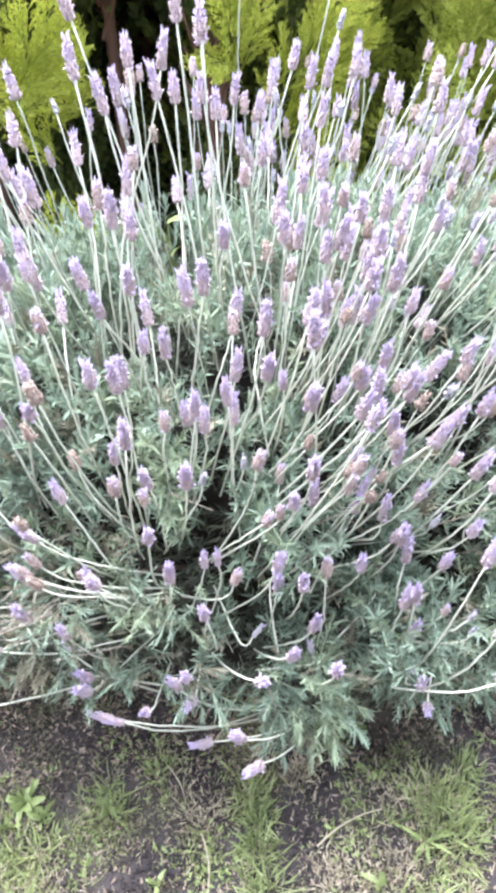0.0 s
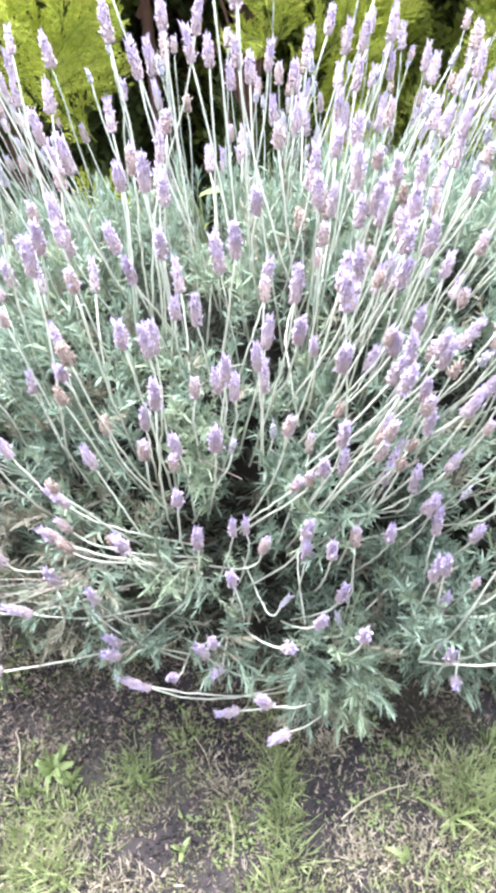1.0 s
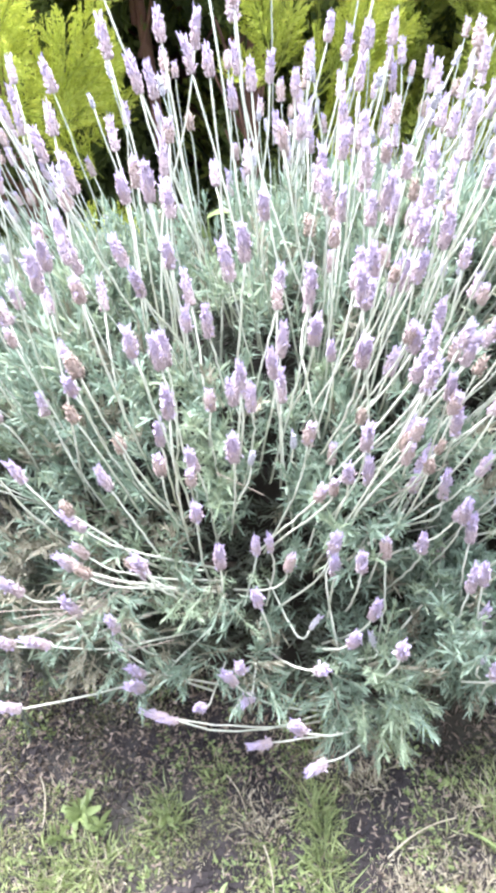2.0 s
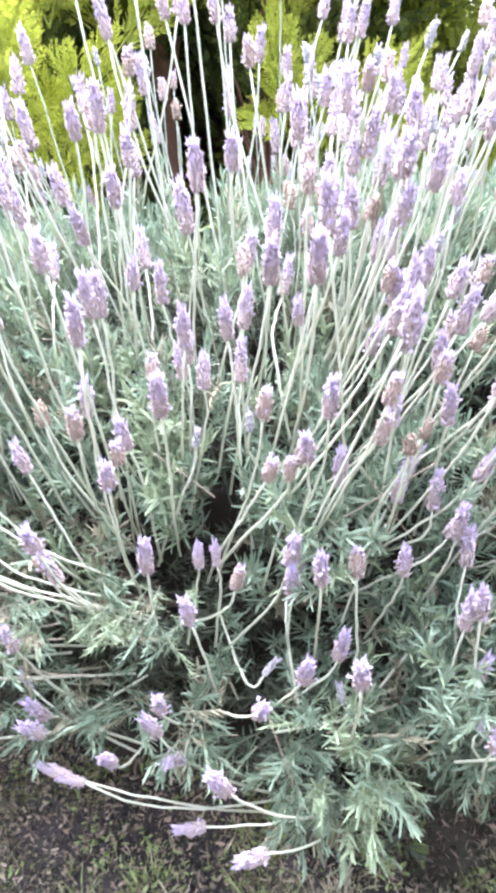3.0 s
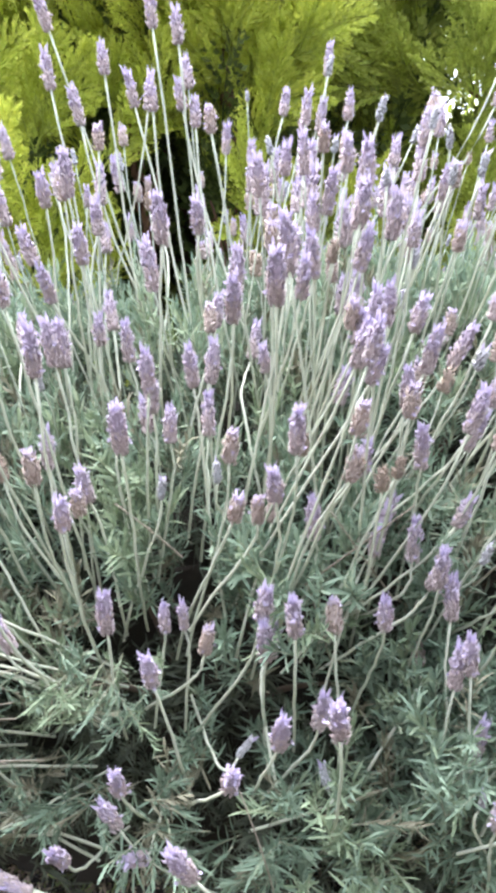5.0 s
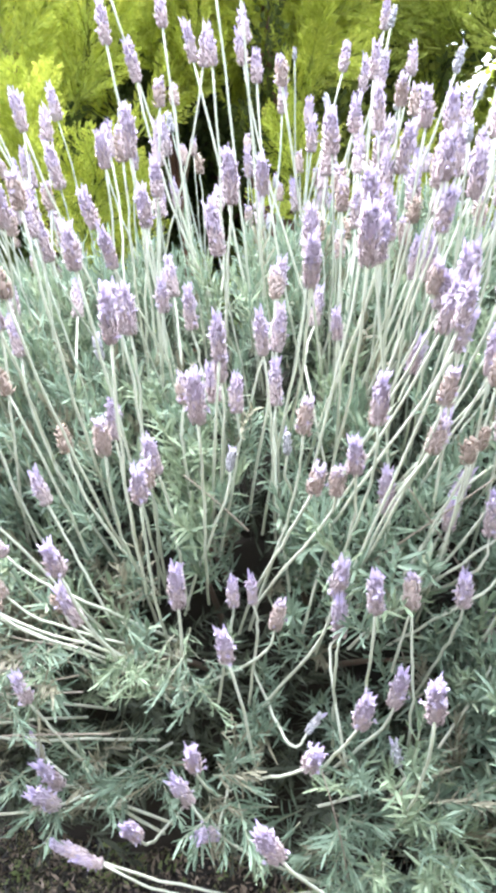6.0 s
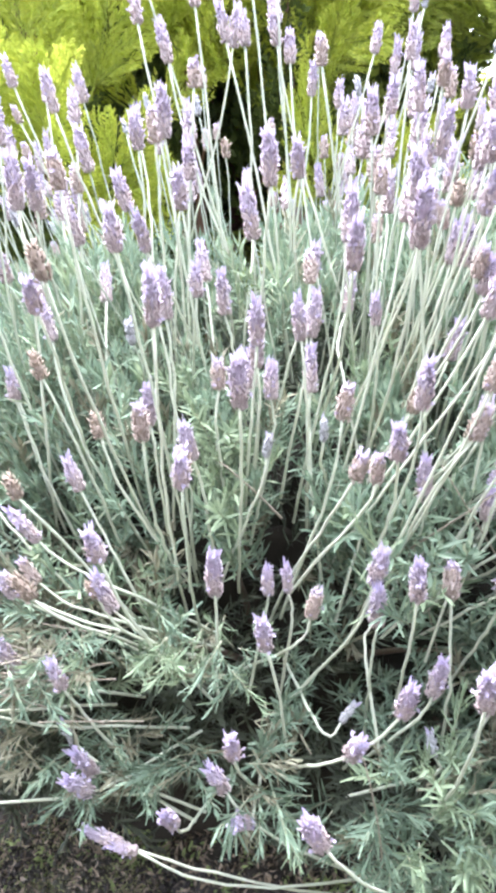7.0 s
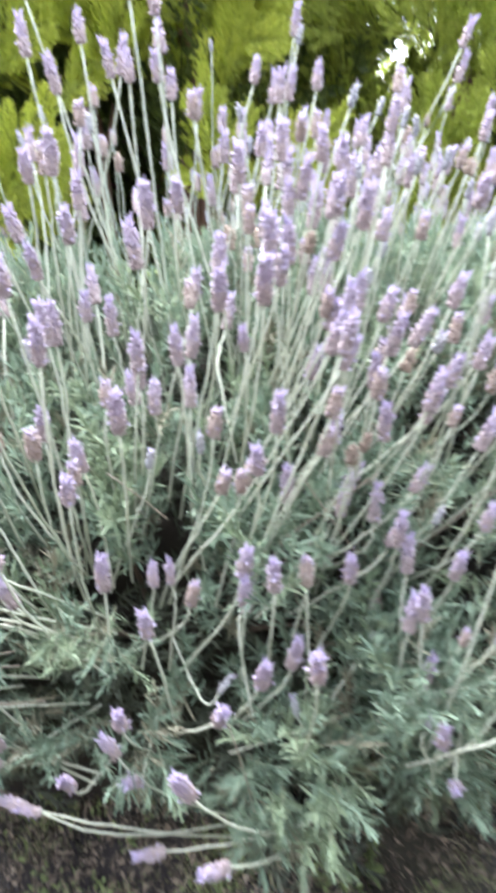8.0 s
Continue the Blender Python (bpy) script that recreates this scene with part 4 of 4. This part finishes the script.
stalk(0.194, 0.660, 0.630, 0.130, 0.690, 0.545, 3, 1.1)
stalk(0.149, 0.700, 0.642, 0.110, 0.712, 0.570, 3, 0.9)
stalk(-0.183, 0.680, 0.705, -0.150, 0.690, 0.560, 3, 0.9)
stalk(-0.145, 0.700, 0.642, -0.115, 0.690, 0.545, 3, 1.0)
stalk(-0.152, 0.620, 0.515, -0.105, 0.625, 0.450, 3, 0.85)
stalk(-0.204, 0.600, 0.531, -0.130, 0.625, 0.455, 3, 1.0)
stalk(-0.203, 0.620, 0.618, -0.140, 0.645, 0.490, 3, 0.9)
stalk(0.154, 0.950, 0.793, 0.130, 0.900, 0.700, 3, 1.0)


# the tallest stalks, which stand out of the back of the bush
for cx, cy, cz in ((-0.095, 0.95, 1.080), (-0.100, 0.95, 1.021), (-0.036, 0.95, 1.031), (0.024, 0.95, 1.073), (0.051, 0.95, 1.055), (-0.008, 0.95, 0.995), (0.014, 0.95, 0.989), (-0.073, 0.95, 0.981), (0.047, 0.95, 0.987), (0.062, 0.95, 0.968),
                   (0.235, 1.08, 1.031), (0.173, 1.08, 0.987), (0.257, 1.08, 0.975), (0.196, 1.08, 0.962), (0.219, 1.08, 0.964), (0.092, 1.08, 0.947), (0.148, 1.08, 0.942), (0.345, 1.08, 0.939), (0.459, 1.08, 1.015), (0.454, 1.08, 0.974)):
    bx, by = cx - 0.45 * (cx - 0.04) + rng.normal(0, 0.03), cy - rng.uniform(0.0, 0.08)
    stalk(cx, cy, cz, bx, by, mound(bx, by) - 0.03, 0 if cy < 1 else int(rng.choice([0, 0, 2])), 0.95)
for _ in range(13):
    bx, by = rng.uniform(-0.40, -0.10), rng.uniform(0.95, 1.18)
    h = mound(bx, by)
    stalk(bx + 0.3 * (bx + 0.05) + rng.normal(0, 0.03), by + rng.normal(0, 0.03), h + rng.uniform(0.14, 0.25), bx, by, h - 0.03, int(rng.choice([0, 0, 1, 2])), 0.85)


def dead_twig(a, b, bend):
    a, b = np.array(a), np.array(b)
    s = Soup()
    s.add(*tube(bezier(a, (a + b) / 2 + np.array(bend), b, 7) - np.array(HOME), np.linspace(0.0011, 0.0006, 7), 4))
    part("dead_twig", s.mesh("dead_twig", [M_DEADWOOD]), bush, "thin dead brown twig")


dead_twig((0.185, 0.70, 0.27), (0.143, 0.690, 0.50), (0.004, -0.02, 0))
dead_twig((0.14, 0.68, 0.50), (0.245, 0.66, 0.585), (0.0, -0.01, 0.005))
dead_twig((0.23, 0.69, 0.47), (0.165, 0.665, 0.59), (0.0, -0.01, 0.0))
dead_twig((0.09, 0.55, 0.24), (0.072, 0.495, 0.43), (0.006, -0.01, 0))
dead_twig((-0.12, 0.60, 0.38), (-0.20, 0.56, 0.42), (0, -0.01, 0.01))
dead_twig((-0.16, 0.61, 0.37), (-0.27, 0.58, 0.45), (0, -0.01, 0.01))
dead_twig((0.02, 0.70, 0.53), (-0.03, 0.66, 0.61), (0, -0.01, 0.01))
dead_twig((0.30, 0.68, 0.48), (0.36, 0.62, 0.58), (0, -0.01, 0.01))
# dry stems that sweep out of the withered side
for _ in range(16):
    start = np.array([rng.uniform(-0.24, -0.12), rng.uniform(0.61, 0.66), rng.uniform(0.40, 0.46)])
    reach = np.array([rng.uniform(-0.14, -0.04), rng.uniform(-0.06, 0.03), rng.uniform(-0.05, 0.04)])
    dead_twig(start, start + reach, (rng.uniform(-0.02, 0.02), -0.01, rng.uniform(0.0, 0.03)))

# the rest of the stalks fan out of the mound, thickest at the back and towards the far side
far_stems, far_heads = Soup(), Soup()
made = 0
while made < 85:
    side = rng.random() < 0.66
    x = rng.uniform(0.10, 0.55) if side else rng.uniform(-0.45, -0.06)
    y = rng.uniform(0.66, 0.92)
    h = mound(x, y)
    b = np.array([x, y, h - 0.02])
    d = unit(np.array([0.55 * (x - 0.02) + 0.10, -0.22 + 0.35 * (y - 0.66), 1.0]) + rng.normal(0, 0.11, 3))
    c = b + d * rng.uniform(0.15, 0.30)
    if min(np.linalg.norm(c - o) for o in heads) < 0.022 or c[1] < 0.6 or c[2] > 0.96:
        continue
    stalk(*c, *b, int(rng.choice([0, 0, 0, 0, 1, 1, 2, 2, 3])), rng.uniform(0.8, 1.1))
    made += 1
tries = 0
while len(heads) < 720 and tries < 60000:
    tries += 1
    x, y = rng.uniform(-0.58, 0.80), rng.uniform(0.66, 1.62)
    if rng.random() > 0.15 + 0.55 * (y - 0.6) / 0.6 + (0.45 if x > 0.08 else 0.02):
        continue
    h = mound(x, y)
    if h < 0.4:
        continue
    run = rng.uniform(0.07, 0.27) * (1.1 if y > 0.95 else 0.9)
    core = np.array([0.05 + 0.35 * (x - 0.05), 0.95 + 0.4 * (y - 0.95), 0.0])
    if -0.25 < x < 0.05 and y > 0.9 and rng.random() < 0.6:
        continue
    b = np.array([x, y, h - 0.02])
    d = unit(unit(b - core) * np.array([1.35, 1, 1]) + np.array([0.06, 0, 0.25]) + rng.normal(0, 0.14, 3))
    c = b + d * run
    near_one = min((np.linalg.norm(c - o) for o in heads), default=1)
    if near_one < 0.022 or c[1] < 0.6 or c[2] > (0.90 if c[0] > 0.05 else 0.95) + 0.10 * rng.random() ** 3 or (c[1] < 0.78 and abs(c[0]) < 0.26 and rng.random() < 0.9):
        continue
    tone = int(rng.choice([0, 0, 0, 0, 0, 1, 1, 2, 2, 3]))
    stalk(*c, *b, tone, rng.uniform(0.85, 1.15), 0.0, len(heads) >= 298)
tagged(part("stalk_thicket", far_stems.mesh("stalk_thicket", [M_STEM_FAR]), bush, "thicket of pale bare flower stalks"), kind="stuff")
tagged(part("spike_thicket", far_heads.mesh("spike_thicket", [M_CALYX, M_CALYX_OLD, M_BUD, M_BROWN, M_BRACT, M_FLORET, M_UPPER]), bush, "thicket of lilac flower spikes"), kind="stuff")


# ---- the conifer hedge behind ----
def strip(a, b, side, w):
    """A small flat pointed strip from a to b."""
    a, b = np.asarray(a), np.asarray(b)
    m = a + (b - a) * 0.45
    return np.array([a, m + side * w, b, m - side * w]), np.array([(0, 1, 2), (0, 2, 3)])


def frond_arrays(seed, sides=12, step=0.0095, wide=0.0031):
    """A flat feathery spray along +z, spread in x, curving towards -y."""
    r = np.random.default_rng(seed)
    s = Soup()
    length = r.uniform(0.17, 0.24)
    ax = bezier((0, 0, 0), (0, 0.0, length * 0.55), (r.normal(0, 0.02), -0.045, length), 9)
    s.add(*tube(ax, np.linspace(0.0032, 0.0014, 9), 3), 0)
    for i in range(sides):
        t = 0.10 + 0.88 * i / (sides - 1)
        p = np.array([np.interp(t, np.linspace(0, 1, 9), ax[:, k]) for k in range(3)])
        for sg in (-1, 1):
            l = (0.092 * (1 - t) ** 0.6 + 0.020) * r.uniform(0.75, 1.2)
            a = radians(r.uniform(27, 40))
            d = unit((sg * math.sin(a), r.normal(-0.12, 0.18), math.cos(a)))
            e = p + d * l + np.array([0, 0, 0.16 * l])
            br = bezier(p, p + d * l * 0.5, e, 5)
            flat = unit(np.cross(d, (0, 1, 0)))
            s.add(*strip(p, e, unit(np.array([0, 1, 0]) + 0.8 * flat), 0.0022), 1 if t > 0.35 else 0)
            m = max(3, int(l / step))
            for j in range(m):
                u = 0.12 + 0.88 * (j + 0.5) / m
                w = np.array([np.interp(u, np.linspace(0, 1, 5), br[:, k]) for k in range(3)])
                for sg2 in (-1, 1):
                    ll = (0.017 * (1 - 0.4 * u)) * min(1, l / 0.05) * r.uniform(0.7, 1.2) + 0.005
                    b2 = radians(r.uniform(22, 36)) * sg2
                    dd = unit(np.array([d[0] * math.cos(b2) + d[2] * math.sin(b2), d[1] + r.normal(0, 0.3), d[2] * math.cos(b2) - d[0] * math.sin(b2)]))
                    sd2 = unit(np.cross(dd, (r.normal(0, 0.5), 1, r.normal(0, 0.5))))
                    s.add(*strip(w, w + dd * ll + (0, 0, 0.1 * ll), sd2, wide), 1 if u > 0.25 or t > 0.5 else 0)
    return s.arrays()


FRONDS = [frond_arrays(200 + i) for i in range(7)]
COARSE_FRONDS = [frond_arrays(220 + i, 8, 0.014, 0.0055) for i in range(5)]


def open_gap(p, grow=0.0):
    """A clear opening through the hedge, towards the bright sky."""
    c = np.array([0.732, 2.5, 1.052])
    way = unit((0.644, 2.43, 0.275))
    o = p - c
    o = o - way * (o @ way)
    along = o @ unit((0.80, -0.2, 0.56))
    across = np.linalg.norm(o - along * unit((0.80, -0.2, 0.56)))
    return (along / (0.105 + grow)) ** 2 + (across / (0.022 + grow)) ** 2 < 1


def dark_gap(p):
    """The hollow between two of the conifers, down to the soil, widening with depth, and a smaller one above it."""
    if p[1] > 2.38:
        return False
    near = 1.7 / max(1.2, p[1] - 0.05)
    x, z = 0.05 + (p[0] - 0.05) * near, 0.87 + (p[2] - 0.87) * near
    return ((x + 0.08) / 0.115) ** 2 + (max(0.0, z - 0.86) / 0.19) ** 2 < 1 or ((x + 0.20) / 0.075) ** 2 + ((z - 1.07) / 0.04) ** 2 < 1


def conifer(x, y, radius, height, foot, mats, count, label, seed, coarse=False):
    r = np.random.default_rng(seed)
    tree = tagged(new("conifer"), label, "conifer", group="hedge behind the lavender")
    tree.location = (x, y, 0)
    s = Soup()
    s.add(*tube([(0, 0, -0.02), (0.02, 0, height * 0.4), (0, 0.01, height * 0.95)], [radius * 0.10, radius * 0.07, 0.006], 9))
    part("trunk", s.mesh("trunk", [M_BARK]), tree, "reddish-brown bark")
    crown, limbs = Soup(), []

    def spray(p, d, o, size, kind, slot):
        """One flat spray whose broad side faces outwards."""
        if any(open_gap(p + d * q * size, 0.027 * size if kind is COARSE_FRONDS else 0.013) or dark_gap(p + d * q * size) for q in (0.02, 0.08, 0.14, 0.20)):
            return
        xa = unit(np.cross(o, d) + r.normal(0, 0.35, 3))
        xa = unit(xa - d * (xa @ d))
        v, f, sl = kind[r.integers(len(kind))]
        w = v @ (np.stack([xa, np.cross(d, xa), d], 1) * size).T + (p - np.array([x, y, 0]))
        crown.v.append(w)
        crown.f.append(f + crown.n)
        crown.m.append(sl if slot is None else np.full(len(sl), slot))
        crown.n += len(w)

    def girth(az, h):
        t = (h - foot) / (height - foot)
        return radius * (0.65 + 0.5 * math.sin(math.pi * min(1, 0.25 + 0.75 * t))) * (1 + 0.22 * noise.noise((az * 1.3 + x, h * 4, seed)))

    # inner sprays with shade painted in as dark green, then upright plumes of many small ones on the open side
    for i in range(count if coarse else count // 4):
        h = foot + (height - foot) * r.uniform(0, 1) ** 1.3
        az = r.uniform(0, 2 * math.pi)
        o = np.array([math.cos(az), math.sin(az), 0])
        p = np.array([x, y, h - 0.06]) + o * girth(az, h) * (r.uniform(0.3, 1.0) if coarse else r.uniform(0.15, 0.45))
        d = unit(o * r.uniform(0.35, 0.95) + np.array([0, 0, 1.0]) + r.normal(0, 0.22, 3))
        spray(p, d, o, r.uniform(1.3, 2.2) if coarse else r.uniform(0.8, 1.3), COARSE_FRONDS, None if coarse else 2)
        limbs.append(p - np.array([x, y, 0]))
    for k in range(0 if coarse else count // 6):
        az = math.pi * (0.95 + 1.10 * ((k * 0.618034) % 1))
        h = foot + (min(height, 1.75) - foot) * ((k * 0.754878) % 1)
        o = np.array([math.cos(az), math.sin(az), 0])
        side = np.array([-math.sin(az), math.cos(az), 0])
        p = np.array([x, y, h - 0.10]) + o * girth(az, h) * r.uniform(0.65, 1.0)
        lead = unit(o * r.uniform(0.25, 0.9) + side * r.normal(0, 0.45) + np.array([0, 0, 1.0]))
        across = unit(np.cross(lead, o + r.normal(0, 0.35, 3)))
        # a plume: one long leading spray with shorter ones fanning off it to both sides
        spray(p + lead * 0.08, lead, o, r.uniform(0.85, 1.2), FRONDS, None)
        for q in range(8):
            u = (q + 0.5) / 8
            turn = (1 if q % 2 else -1) * (0.75 - 0.35 * u) * r.uniform(0.7, 1.2)
            d = unit(lead * math.cos(turn) + across * math.sin(turn) + r.normal(0, 0.10, 3) + o * r.uniform(0.0, 0.25))
            spray(p + lead * 0.25 * u, d, o, r.uniform(0.62, 0.88) * (1 - 0.3 * u), FRONDS, None)
    tagged(part("crown", crown.mesh("crown", mats), tree, "feathery flattened sprays"), kind="stuff")
    for p in limbs[:: max(1, len(limbs) // 26)]:
        s = Soup()
        a = np.array([0, 0, max(0.05, p[2] - 0.18)])
        if any(open_gap(a + (p - a) * q + np.array([x, y, 0])) for q in (0.2, 0.4, 0.6, 0.8, 1.0)):
            continue
        s.add(*tube(bezier(a, (a + p) / 2 - (0, 0, 0.03), p, 6), np.linspace(0.010, 0.003, 6), 5))
        part("limb", s.mesh("limb", [M_BARK]), tree)
    return tree


# DEEP paints the hedge's inner shade; the rear conifers are added as dark backing
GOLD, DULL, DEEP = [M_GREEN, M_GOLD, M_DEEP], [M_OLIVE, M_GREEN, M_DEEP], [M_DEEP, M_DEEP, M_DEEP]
conifer(-0.56, 2.05, 0.44, 2.2, 0.15, GOLD, 340, "golden-green feathery conifer behind the lavender", 1)
conifer(0.075, 2.00, 0.155, 2.2, 0.28, GOLD, 195, "bright golden conifer with upright feathery sprays", 2)
conifer(-0.19, 2.12, 0.22, 2.1, 1.02, GOLD, 220, "golden conifer with a bare brown trunk", 9)
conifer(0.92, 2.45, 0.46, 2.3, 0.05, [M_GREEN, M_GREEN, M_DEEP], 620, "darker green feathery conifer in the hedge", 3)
conifer(-0.12, 2.70, 0.46, 1.9, 0.02, DEEP, 640, "feathery conifer added deep in the hedge, shade painted as darker green", 4, True)
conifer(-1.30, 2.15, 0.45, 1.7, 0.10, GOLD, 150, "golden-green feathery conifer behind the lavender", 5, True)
conifer(-0.62, 2.85, 0.46, 1.9, 0.02, DEEP, 480, "feathery conifer added deep in the hedge, shade painted as darker green", 8, True)
conifer(0.40, 2.75, 0.42, 2.3, 0.02, [M_DEEP, M_OLIVE, M_DEEP], 560, "feathery conifer added deep in the hedge, shade painted as darker green", 6, True)
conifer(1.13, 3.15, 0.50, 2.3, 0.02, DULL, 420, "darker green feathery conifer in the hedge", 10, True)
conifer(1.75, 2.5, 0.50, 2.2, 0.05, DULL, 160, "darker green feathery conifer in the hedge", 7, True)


def weed_plant(x, y, height):
    plant = tagged(new("weed"), "bright green broad-leaved weed growing up through the lavender", "weed")
    plant.location = (x, y, at_ground(x, y))
    s = Soup()
    top = np.array([0.02, -0.02, height])
    s.add(*tube(bezier((0, 0, 0), (0.01, 0, height / 2), top, 7), np.linspace(0.003, 0.0015, 7), 5))
    part("stem", s.mesh("stem", [M_WEED]), plant)
    for k in range(14):
        t = 0.35 + 0.65 * k / 13
        az = k * 2.4
        le = rng.uniform(0.6, 1.2)
        v, f = blade(rng.uniform(0.035, 0.06), rng.uniform(0.016, 0.026), 0.8, 0.25, 4)
        q = Soup()
        q.add(v, f)
        d = (math.cos(az) * math.sin(le), math.sin(az) * math.sin(le), math.cos(le))
        part("leaf", q.mesh("leaf", [M_WEED]), plant, "", Matrix.Translation(Vector(top) * t) @ Matrix(turn_to(d, rng.uniform(0, 6)).tolist()).to_4x4())
    return plant


weed_plant(-0.05, 1.28, 0.70)
weed_plant(-0.15, 1.66, 0.50)
